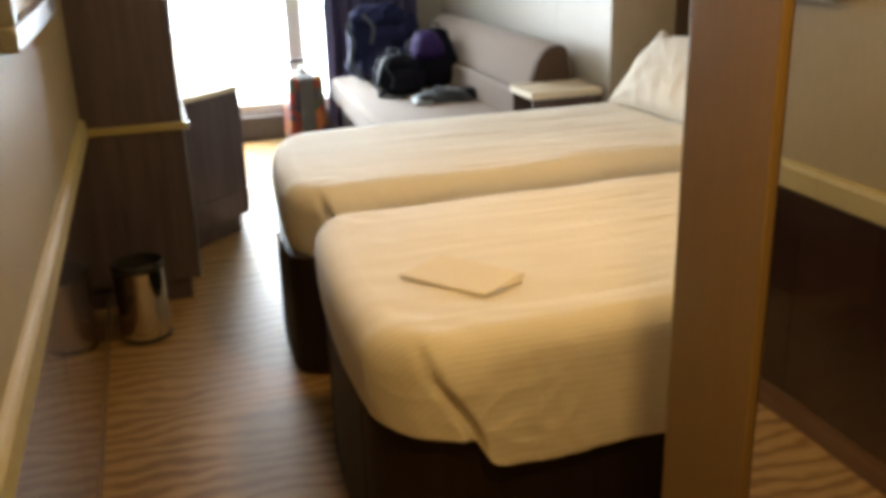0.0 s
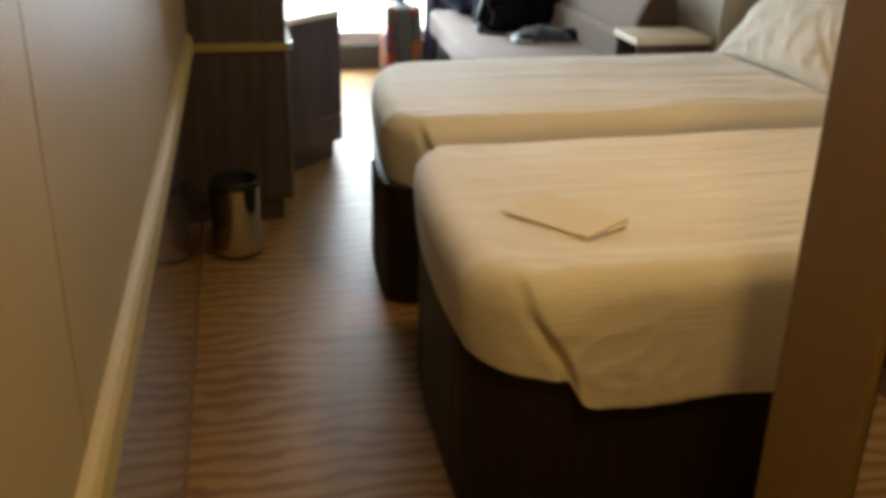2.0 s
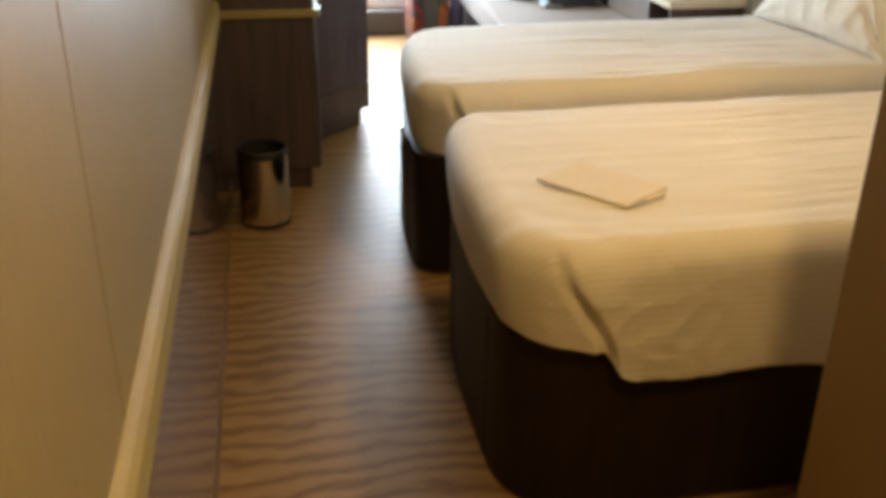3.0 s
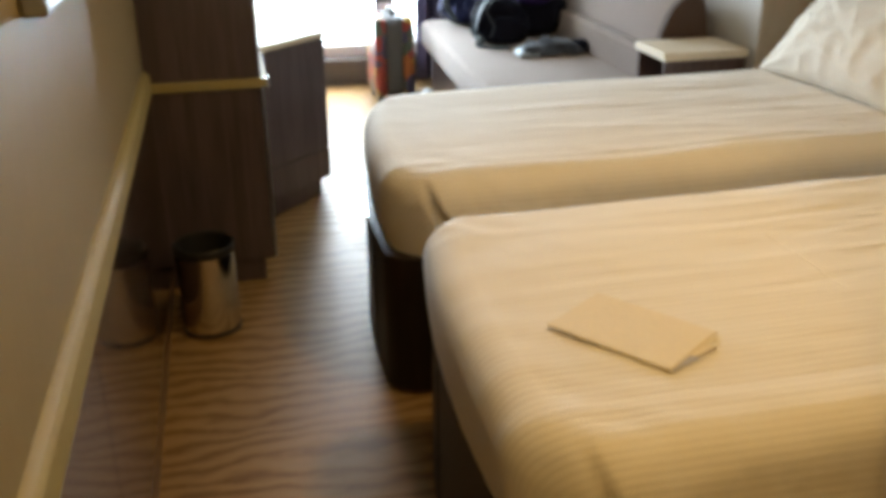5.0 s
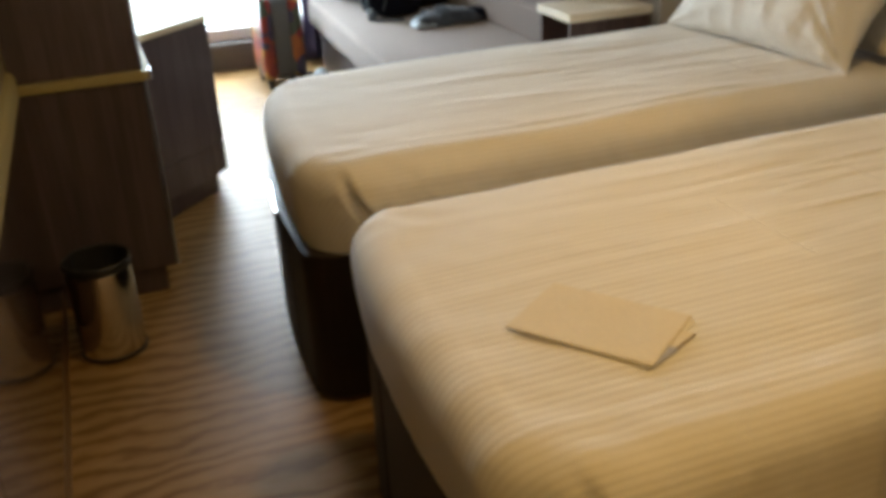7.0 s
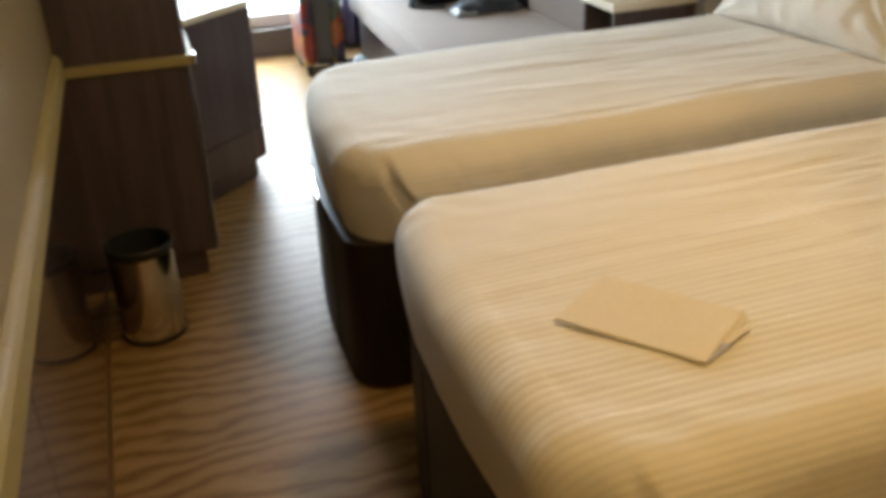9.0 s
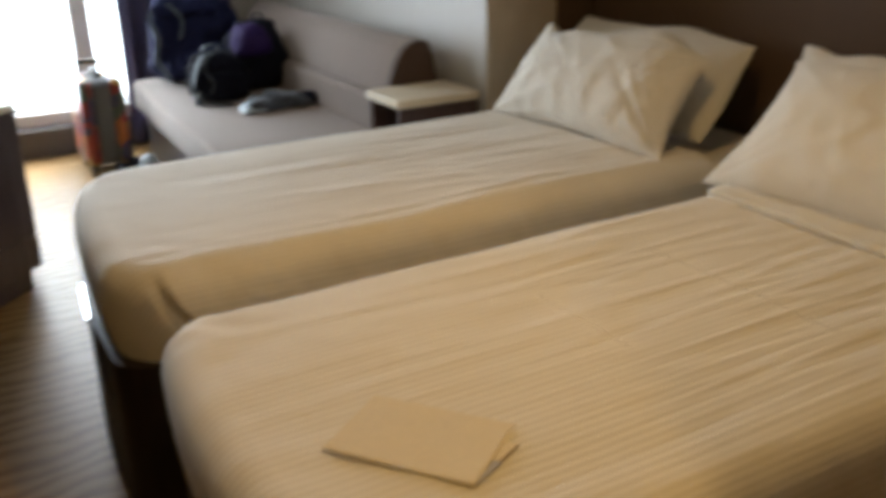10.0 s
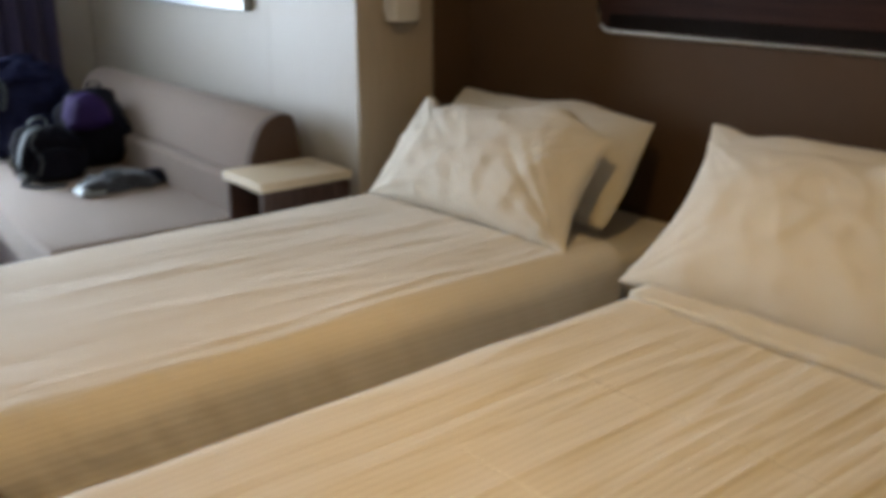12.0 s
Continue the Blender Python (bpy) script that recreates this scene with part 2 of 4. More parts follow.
def box(x0, x1, y0, y1, z0, z1, bev=0.0, seg=2, bm=None):
    own = bm is None
    b = bmesh.new()
    bmesh.ops.create_cube(b, size=1, matrix=Matrix.Translation(((x0 + x1) / 2, (y0 + y1) / 2, (z0 + z1) / 2)) @ Matrix.Diagonal((x1 - x0, y1 - y0, z1 - z0, 1)))
    if bev:
        bmesh.ops.bevel(b, geom=b.edges[:], offset=bev, segments=seg, profile=0.5, affect="EDGES")
    if own:
        return b
    me = bpy.data.meshes.new("join")
    b.to_mesh(me)
    b.free()
    bm.from_mesh(me)
    bpy.data.meshes.remove(me)
    return bm


def join(*bms):
    out = bms[0]
    for b in bms[1:]:
        me = bpy.data.meshes.new("join")
        b.to_mesh(me)
        b.free()
        out.from_mesh(me)
        bpy.data.meshes.remove(me)
    return out


def moved(bm, m):
    bmesh.ops.transform(bm, matrix=m, verts=bm.verts[:])
    return bm


def prism(profile, axis, a, b, bev=0.0, seg=2):
    """A closed outline extruded from a to b along axis ('x': outline in y,z; 'y': x,z; 'z': x,y)."""
    bm = bmesh.new()

    def at(p, d):
        return {"x": (d, *p), "y": (p[0], d, p[1]), "z": (*p, d)}[axis]
    lo, hi = [bm.verts.new(at(p, a)) for p in profile], [bm.verts.new(at(p, b)) for p in profile]
    n = len(profile)
    bm.faces.new(lo)
    bm.faces.new(hi)
    for i in range(n):
        bm.faces.new((lo[i], lo[(i + 1) % n], hi[(i + 1) % n], hi[i]))
    bmesh.ops.recalc_face_normals(bm, faces=bm.faces[:])
    if bev:
        rims = [e for e in bm.edges if len(e.link_faces) == 2 and any(len(f.verts) == n for f in e.link_faces)] if n > 4 else bm.edges[:]
        bmesh.ops.bevel(bm, geom=rims, offset=bev, segments=seg, profile=0.5, affect="EDGES")
    return bm


def rounded(x0, x1, y0, y1, radii, steps=8):
    """Outline of a rectangle with radii for the corners (x0,y0), (x1,y0), (x1,y1), (x0,y1)."""
    out = []
    for (cx, cy, sx, sy, a0), r in zip(((x0, y0, 1, 1, 180), (x1, y0, -1, 1, 270), (x1, y1, -1, -1, 0), (x0, y1, 1, -1, 90)), radii):
        if r < 1e-4:
            out.append((cx, cy))
            continue
        for k in range(steps + 1):
            a = radians(a0 + 90 * k / steps)
            out.append((cx + sx * r + r * math.cos(a), cy + sy * r + r * math.sin(a)))
    return out


def tube(points, r, sides=8, closed=False):
    bm = bmesh.new()
    pts = [Vector(p) for p in points]
    rings = []
    for i, p in enumerate(pts):
        d = (pts[min(i + 1, len(pts) - 1)] - pts[max(i - 1, 0)]) if not closed else (pts[(i + 1) % len(pts)] - pts[i - 1])
        q = d.to_track_quat("Z", "Y")
        rings.append([bm.verts.new(p + q @ Vector((r * math.cos(2 * math.pi * k / sides), r * math.sin(2 * math.pi * k / sides), 0))) for k in range(sides)])
    for i in range(len(rings) - (0 if closed else 1)):
        a, b = rings[i], rings[(i + 1) % len(rings)]
        for k in range(sides):
            bm.faces.new((a[k], a[(k + 1) % sides], b[(k + 1) % sides], b[k]))
    if not closed:
        bm.faces.new(rings[0])
        bm.faces.new(rings[-1])
    bmesh.ops.recalc_face_normals(bm, faces=bm.faces[:])
    return bm


def lathe(profile, cx, cy, n=48):
    """(r, z) outline turned round an upright axis."""
    bm = bmesh.new()
    rings = [[bm.verts.new((cx + r * math.cos(2 * math.pi * k / n), cy + r * math.sin(2 * math.pi * k / n), z)) for k in range(n)] for r, z in profile]
    for a, b in zip(rings, rings[1:]):
        for k in range(n):
            bm.faces.new((a[k], a[(k + 1) % n], b[(k + 1) % n], b[k]))
    bmesh.ops.remove_doubles(bm, verts=bm.verts[:], dist=1e-5)
    bmesh.ops.recalc_face_normals(bm, faces=bm.faces[:])
    return bm


def curve_points(ctrl, n=24):
    """A smooth line through the control points."""
    c = [Vector(p) for p in ctrl]
    c = [2 * c[0] - c[1]] + c + [2 * c[-1] - c[-2]]
    out = []
    for i in range(1, len(c) - 2):
        for k in range(n):
            t = k / n
            p0, p1, p2, p3 = c[i - 1:i + 3]
            out.append(0.5 * ((2 * p1) + (p2 - p0) * t + (2 * p0 - 5 * p1 + 4 * p2 - p3) * t * t + (3 * p1 - p0 - 3 * p2 + p3) * t ** 3))
    return out + [c[-2]]


def strap(ctrl, wide, thick, side=(1, 0, 0)):
    """A flat band along a smooth line."""
    pts, bm, s = curve_points(ctrl, 8), bmesh.new(), Vector(side)
    rings = []
    for i, p in enumerate(pts):
        d = (pts[min(i + 1, len(pts) - 1)] - pts[max(i - 1, 0)]).normalized()
        u = (s - d * s.dot(d)).normalized()
        v = d.cross(u)
        rings.append([bm.verts.new(p + u * a * wide / 2 + v * b * thick / 2) for a, b in ((-1, -1), (1, -1), (1, 1), (-1, 1))])
    for a, b in zip(rings, rings[1:]):
        for k in range(4):
            bm.faces.new((a[k], a[(k + 1) % 4], b[(k + 1) % 4], b[k]))
    bm.faces.new(rings[0])
    bm.faces.new(rings[-1])
    bmesh.ops.recalc_face_normals(bm, faces=bm.faces[:])
    return bm


def grid_mesh(rows):
    """A mesh from rows of equal length of points."""
    bm = bmesh.new()
    vs = [[bm.verts.new(p) for p in r] for r in rows]
    for a, b in zip(vs, vs[1:]):
        for k in range(len(a) - 1):
            bm.faces.new((a[k], a[k + 1], b[k + 1], b[k]))
    return bm


def soft_bag(cx, cy, z0, wx, wy, h, seed, power=3.0, taper=0.25, lumps=0.02, n=28):
    """A filled soft bag standing on z0: a rounded box, narrower on top, with lumps and creases."""
    rows = []
    for i in range(n + 1):
        phi = -math.pi / 2 + math.pi * i / n
        row = []
        for k in range(2 * n + 1):
            th = 2 * math.pi * (k % (2 * n)) / (2 * n)

            def sp(v, e):
                return math.copysign(abs(v) ** e, v)
            e = 2 / power
            x, y, z = sp(math.cos(phi), e) * sp(math.cos(th), e), sp(math.cos(phi), e) * sp(math.sin(th), e), sp(math.sin(phi), e)
            t = (z + 1) / 2
            s = 1 - taper * t ** 2
            p = Vector((x * wx / 2 * s, y * wy / 2 * s, t * h))
            q = p * 7 + Vector((seed, seed * 2.3, 0))
            d = lumps * noise.noise(q) + lumps * 0.5 * noise.noise(q * 2.7)
            dirn = Vector((x, y, z * 0.5)).normalized() if i not in (0, n) else Vector((0, 0, 0))
            p += dirn * d * min(1, t * 6)
            row.append((cx + p.x, cy + p.y, z0 + max(0, p.z)))
        rows.append(row)
    bm = grid_mesh(rows)
    bmesh.ops.remove_doubles(bm, verts=bm.verts[:], dist=1e-5)
    bmesh.ops.recalc_face_normals(bm, faces=bm.faces[:])
    return bm


# ---- the cabin: floor, walls, ceiling ----
H = 2.15
WIN = 7.60
structure("floor", box(-0.1, 2.92, -0.7, WIN, -0.1, 0.0), "floor", "semi-gloss floor with wavy brown and tan stripes", "floor")
structure("ceiling", box(-0.1, 2.92, -0.7, WIN, H, H + 0.1), "ceiling", "plain white panelled cabin ceiling", "ceiling")
wall_left = structure("wall_left", box(-0.1, 0.0, -0.7, WIN, 0, H), "wallpaper", "cream papered wall above dark lacquered wainscot", "wall")
for y0, y1 in ((-0.6, 0.42), (0.424, 1.64), (1.644, 3.112), (3.116, 4.716)):
    part("wainscot_panel", box(0.0, 0.009, y0, y1, 0.085, 0.694, 0.0015), "wainscot", wall_left, "glossy dark lacquered panel")
part("panel_backing", box(0.0, 0.003, -0.6, 4.716, 0.083, 0.683), "groove", wall_left)
part("skirting_board", box(0.0, 0.0085, -0.6, 4.716, 0.0, 0.082), "skirting", wall_left, "brown wooden skirting board")
for y0, y1 in ((-0.6, 3.05), (3.052, 4.716)):
    part("chair_rail", prism([(0.0, 0.684), (0.016, 0.687), (0.021, 0.695), (0.021, 0.748), (0.014, 0.760), (0.008, 0.764), (0.0, 0.766)], "y", y0, y1), "rail", wall_left, "cream painted chair rail")
for y in (0.83, 2.055):
    part("paper_seam", box(0.0, 0.0006, y, y + 0.0014, 0.768, H - 0.001), "seam", wall_left)
structure("wall_back", box(-0.1, 1.0, -0.8, -0.6, 0, H), "wallpaper", "cream papered wall at the cabin entrance", "wall")
structure("wall_headboard", box(2.82, 2.92, 2.18, 5.016, 0, H), "headboard", "brown textured wall panel behind the beds", "wall")
wall_right = structure("wall_right", box(2.31, 2.41, 5.016, WIN, 0, H), "white_wall", "pale laminate wall beside the sofa", "wall")
for y in (5.62, 6.55):
    part("joint_strip", box(2.3085, 2.3105, y, y + 0.006, 0.0, H), "white_wall", wall_right)
structure("wall_column", box(2.411, 2.92, 5.017, 5.12, 0, H), "column", "beige laminate side of a wall column", "wall")
structure("column_facing", box(2.31, 2.640, 5.008, 5.0155, 0, H, 0.002), "column", "beige laminate facing of the column", "wall")
structure("headboard_return", box(2.642, 2.819, 5.002, 5.0155, 0, H, 0.002), "headboard", "brown textured return of the headboard wall", "wall")
closet = structure("wall_closet", box(0.978, 2.92, -0.7, 2.178, 0, H), "post", "tan laminate closet block beside the entrance", "wall")
part("end_post", box(0.960, 0.978, 1.985, 2.180, 0, H, 0.002), "post", closet, "tan laminate post at the closet end")
part("joint", box(0.974, 0.9795, 1.975, 1.984, 0, H), "groove", closet)
mirror = tagged(thing("wall_mirror", (0.978, 1.1, 0.0), "full-height mirror panel on the closet front", "mirror"))
part("mirror_glass", box(0.967, 0.9775, 0.1, 1.974, 0.012, 2.05), "mirror", mirror)
part("mirror_edge", box(0.966, 0.9775, 0.1, 1.974, 2.051, 2.07), "brushed", mirror, "slim aluminium edge strip")

# window wall with the balcony door
D0, D1, DT = 0.12, 1.52, 2.02
wall_window = structure("wall_window", join(box(-0.1, D0, WIN, WIN + 0.12, 0, H), box(D1, 2.92, WIN, WIN + 0.12, 0, H), box(D0, D1, WIN, WIN + 0.12, DT, H)), "white_wall", "pale wall round the balcony door", "wall")
structure("threshold", prism([(WIN - 0.02, 0.0), (WIN - 0.02, 0.155), (WIN + 0.0, 0.168), (WIN + 0.16, 0.168), (WIN + 0.16, 0.0)], "x", D0, D1), "threshold", "dark raised threshold of the balcony door", "threshold")
door = tagged(thing("door_1", (0.8, WIN + 0.05, 0.15), "white framed glass balcony sliding door, closed", "door", kind="structure"))
fy0, fy1 = WIN + 0.03, WIN + 0.09
for nm, b in (("bottom_rail", (D0, D1, fy0, fy1, 0.169, 0.245)), ("top_rail", (D0, D1, fy0, fy1, DT - 0.07, DT - 0.001)), ("stile", (D0 + 0.001, D0 + 0.07, fy0, fy1, 0.246, DT - 0.071)), ("stile", (1.195, 1.31, fy0 - 0.01, fy1, 0.246, DT - 0.071)), ("stile", (D1 - 0.06, D1 - 0.001, fy0, fy1, 0.246, DT - 0.071))):
    part(nm, box(*b, 0.006), "white_frame", door)
for x0, x1 in ((D0 + 0.071, 1.194), (1.311, D1 - 0.061)):
    pane = part("pane", box(x0, x1, fy0 + 0.025, fy0 + 0.033, 0.246, DT - 0.072), "glass", door, "clear glass pane")
    pane.visible_shadow = False
part("pull_handle", tube([(1.245, fy0 - 0.012, 0.95), (1.245, fy0 - 0.05, 0.97), (1.245, fy0 - 0.05, 1.18), (1.245, fy0 - 0.012, 1.20)], 0.009), "brushed", door, "brushed metal pull handle")

# balcony and distance
structure("balcony_floor", box(-0.4, 3.0, WIN + 0.161, 9.05, -0.02, 0.10), "deck", "pale grey balcony deck in bright daylight", "floor")
for x0, x1, nm in ((-0.45, -0.37, "balcony_wall_left"), (2.94, 3.02, "balcony_wall_right")):
    structure(nm, box(x0, x1, WIN + 0.16, 9.0, 0.10, 2.3), "white_frame", "white painted balcony partition", "wall")
railing = thing("balcony_railing", (1.2, 8.95, 0.1), "white metal balcony railing with upright bars", "railing")
part("handrail", box(-0.37, 2.94, 8.92, 8.99, 1.12, 1.17, 0.015), "skirting", railing, "varnished wooden handrail")
part("lower_rail", box(-0.37, 2.94, 8.94, 8.97, 0.20, 0.23, 0.005), "white_frame", railing)
bar = part("bar", tube([(-0.3, 8.955, 0.23), (-0.3, 8.955, 1.12)], 0.009), "white_frame", railing)
for i in range(1, 28):
    o = bar.copy()
    scene.collection.objects.link(o)
    o.matrix_basis = Matrix.Translation((0.115 * i, 0, 0))
for x in (0.35, 1.55, 2.7):
    part("post", box(x - 0.02, x + 0.02, 8.935, 8.975, 0.10, 1.12, 0.004), "white_frame", railing)
structure("water", box(-3000, 3000, 12, 4000, -20.5, -20), "sea", "open sea reaching to the horizon", "water")


# ---- cabinet, desk, bin ----
cab = thing("tall_cabinet", (0.19, 4.95, 0.0), "tall dark mahogany cabinet with a cream ledge", "cabinet")
CY0, CY1 = 4.72, 5.16
part("upper_body", prism(rounded(0.002, 0.366, CY0 + 0.004, CY1, (0, 0.012, 0, 0), 4), "z", 0.7235, H - 0.001), "mahogany", cab)
part("ledge", prism(rounded(0.002, 0.384, CY0 - 0.014, CY1, (0, 0.02, 0, 0), 5), "z", 0.694, 0.723, 0.004), "rail", cab, "cream ledge band with a rounded tip")
part("ledge_tip", prism(rounded(0.379, 0.387, CY0 - 0.016, CY0 - 0.004, (0.003, 0.003, 0.003, 0.003), 3), "z", 0.696, 0.729), "chrome", cab, "small chrome tip")
part("lower_body", prism(rounded(0.002, 0.366, CY0, CY1, (0, 0.015, 0, 0), 4), "z", 0.092, 0.6935), "mahogany", cab)
part("edge_strip", tube([(0.366, CY0 - 0.001, 0.095), (0.366, CY0 - 0.001, 0.693)], 0.004), "brushed", cab, "brushed metal corner strip")
part("plinth", box(0.002, 0.326, CY0 + 0.02, CY1, 0.0, 0.091, 0.002), "mahogany", cab)

desk = thing("vanity_desk", (0.35, 6.3, 0.0), "dark mahogany desk with a pale top by the window", "desk")
DX = 0.655
top = [(0.002, CY1 + 0.002), (0.37, CY1 + 0.002), (0.385, 5.275), (DX + 0.004, 5.545), (DX + 0.004, 7.30), (0.002, 7.30)]
part("desk_top", prism(top, "z", 0.690, 0.717, 0.004), "cream_top", desk, "pale solid-surface desk top")
low = [(0.39, 5.29), (DX, 5.555), (DX, 6.15), (0.39, 6.15)]
part("pedestal", prism(low, "z", 0.222, 0.689, 0.003), "mahogany", desk)
part("lower_panel", prism([(0.388, 5.288), (DX, 5.553), (DX, 6.15), (0.388, 6.15)], "z", 0.092, 0.218, 0.003), "mahogany", desk)
part("kick_plinth", prism([(0.37, 5.33), (DX - 0.045, 5.575), (DX - 0.045, 6.13), (0.37, 6.13)], "z", 0.0, 0.091), "mahogany", desk)
part("end_panel", box(0.002, DX - 0.02, 7.25, 7.29, 0.0, 0.689, 0.002), "mahogany", desk)
for k in range(3):
    part("drawer_front", box(DX - 0.004, DX + 0.002, 5.60, 6.14, 0.235 + 0.152 * k, 0.383 + 0.152 * k, 0.0015), "mahogany", desk)

bx, by = 0.138, 4.422
wbin = thing("waste_bin", (bx, by, 0.0), "small polished steel waste bin with a black rim", "waste bin")
part("body", lathe([(0.0, 0.012), (0.088, 0.012), (0.090, 0.016), (0.091, 0.276), (0.089, 0.276), (0.087, 0.03), (0.0, 0.03)], bx, by), "chrome", wbin)
part("foot_ring", lathe([(0.06, 0.0), (0.091, 0.0), (0.0925, 0.004), (0.0925, 0.014), (0.086, 0.016), (0.06, 0.011)], bx, by), "black", wbin, "black rubber foot ring")
part("rim", lathe([(0.084, 0.225), (0.092, 0.272), (0.0935, 0.276), (0.0935, 0.290), (0.091, 0.293), (0.086, 0.291), (0.082, 0.225)], bx, by), "black", wbin, "black plastic rim")
part("liner", lathe([(0.081, 0.286), (0.0815, 0.06), (0.0, 0.055)], bx, by), "black", wbin, "black inner liner")


# ---- beds ----
def bow(y, start):
    """How far the rounded foot of a bed draws back towards its far corner."""
    return 0.20 * max(0.0, y - start) ** 2


def duvet_mesh(y0, x0, width, top, start, far, drop, seed, creased):
    """A duvet draped over a bed: columns from the middle line outwards over the top, down the side, and in under the hem."""
    x1, y1 = 2.375, y0 + width
    r, rc = 0.072, 0.17

    def span(ax, ay, bx_, by_, n):
        return [(ax + (bx_ - ax) * k / n, ay + (by_ - ay) * k / n) for k in range(n)]

    def arc(cx, cy, a0, a1, n, rad):
        return [(cx + rad * math.cos(radians(a0 + (a1 - a0) * k / n)), cy + rad * math.sin(radians(a0 + (a1 - a0) * k / n))) for k in range(n)]
    outline = span(x1, y0, x0 + 0.45, y0, 120) + span(x0 + 0.45, y0, x0 + rc, y0, 64)
    outline += arc(x0 + rc, y0 + rc, 270, 180, 44, rc) + span(x0, y0 + rc, x0, y1 - far, 56)
    outline += arc(x0 + far, y1 - far, 180, 90, 24, far) + span(x0 + far, y1, x1, y1, 130) + [(x1, y1)]
    outline = [(px + bow(py, start) * max(0.0, 1 - (px - x0) / 0.5), py) for px, py in outline]
    n, yc, cols = len(outline), (y0 + y1) / 2, []
    for i, (px, py) in enumerate(outline):
        a, b = outline[max(i - 1, 0)], outline[min(i + 1, n - 1)]
        t = Vector((b[0] - a[0], b[1] - a[1])).normalized()
        nv = Vector((t.y, -t.x))
        if nv.dot(Vector((px - 1.4, py - yc))) < 0:
            nv = -nv
        axx = min(max(px, x0 + 0.45), x1)
        side_f = 1 / (1 + math.exp(max(-50.0, -(px - x0 - 0.215) / 0.008)))
        hem = 0.428 + 0.016 * (drop < 0.01) * math.exp(-((px - x0 - 0.03) ** 2 + (py - y0 - 0.12) ** 2) / 0.02) - drop * max(0.0, min(1.0, (y0 + 0.40 - py) / 0.3)) * (1.0 - side_f) - 0.055 * side_f - 0.018 * max(0.0, min(1.0, (px - x0 - 0.22) / 0.4)) + 0.004 * math.sin(px * 17 + seed) + 0.008 * noise.noise(Vector((px * 4, py * 4, seed)))
        col = []
        for k in range(61):
            f = k / 60
            col.append((axx + (px - nv.x * r - axx) * f, yc + (py - nv.y * r - yc) * f, top, 0.0))
        for k in range(1, 8):
            c = math.pi / 2 * k / 7
            col.append((px - nv.x * r * (1 - math.sin(c)), py - nv.y * r * (1 - math.sin(c)), top - r * (1 - math.cos(c)), 0.3 * k / 7))
        for k in range(1, 25):
            f = k / 24
            tuck = 0.016 * f ** 1.8 * max(0.0, -nv.x)
            col.append((px - nv.x * tuck, py - nv.y * tuck, top - r + (hem - top + r) * f, 0.3 + 0.7 * f))
        col += [(px - nv.x * (tuck + d), py - nv.y * (tuck + d), hem + h, 1.0) for d, h in ((0.006, -0.004), (0.014, 0.002), (0.016, 0.05))]
        pts = []
        for qx, qy, qz, s in col:
            calm = creased * (0.35 + 0.65 * max(0.0, min(1.0, (qx - x0 - 0.15) / 0.45)))
            w = (0.0015 + 0.0025 * calm) * noise.noise(Vector((qx * 1.6, qy * 9, seed))) + 0.0011 * noise.noise(Vector((qx * 3.5, qy * 24, seed + 5)))
            w += 0.006 * noise.noise(Vector((qx * 2.2, qy * 2.6, seed + 9)))
            crease = abs(noise.noise(Vector((qx * 2.2 + qy * 2.0, qy * 11, seed + 3))))
            w += 0.004 * calm * max(0, 1 - crease / 0.16) * max(0.0, noise.noise(Vector((qx * 1.5, qy * 2, seed + 20))) + 0.2)
            ridge = 1 - abs(noise.noise(Vector((qx * 1.1 + qy * 0.5, qy * 10.5, seed + 31))))
            w += 0.0060 * calm * max(0.0, ridge - 0.80) / 0.20 * max(0.0, min(1.0, 0.35 + 1.6 * noise.noise(Vector((qx * 1.7, qy * 2.3, seed + 40)))))
            ridge = 1 - abs(noise.noise(Vector((qx * 2.0 - qy * 1.2, qy * 19, seed + 51))))
            w += (0.0004 + 0.0026 * max(0.0, min(1.0, (qx - x0 - 0.5) / 0.5))) * max(0.0, ridge - 0.72) / 0.28
            for ccx, ccy in ((x0 + 0.10, y0 + 0.07), (x0 + 0.08, y1 - 0.10)):
                dd = math.hypot(qx - ccx, qy - ccy)
                w += 0.008 * noise.noise(Vector((qx * 9 - qy * 7, qx * 7 + qy * 15, seed))) * math.exp(-dd / 0.14)
            qz += 0.010 * (1 - s) * max(0.0, qx - x0) / 1.7
            if s <= 0:
                qz += w
            else:
                sw = w * 0.8 + s * 0.006 * noise.noise(Vector((qx * 9, qy * 9, qz * 2 + seed)))
                if py < y0 + rc:
                    # hanging pleat at the foot corner: a flap over the front, lifted along a slanting edge
                    edge = x0 + 0.088 + 0.125 * min(1.0, s * 1.08)
                    lift = 1 / (1 + math.exp(max(-60.0, min(60.0, -(qx - edge) / 0.0022))))
                    fade = max(0.0, 1 - max(0.0, qx - edge) / 0.40)
                    sw += 0.022 * lift * fade * min(1, s * 2.5)
                    sw -= 0.009 * math.exp(-((qx - edge + 0.014) / 0.011) ** 2) * min(1, s * 2)
                    sw += 0.003 * math.exp(-((qx - edge + 0.042) / 0.010) ** 2) * min(1, s * 2)
                    sw += 0.006 * noise.noise(Vector(((qx - edge) * 22, qz * 3, seed))) * s * min(1.0, max(0.0, px - x0) / 0.06)
                    crumple = 1 - abs(noise.noise(Vector((qx * 9 + qz * 7, qz * 16 - qx * 5, seed + 70))))
                    sw += 0.0045 * max(0.0, crumple - 0.75) / 0.25 * math.exp(-abs(qx - edge - 0.1) / 0.22)
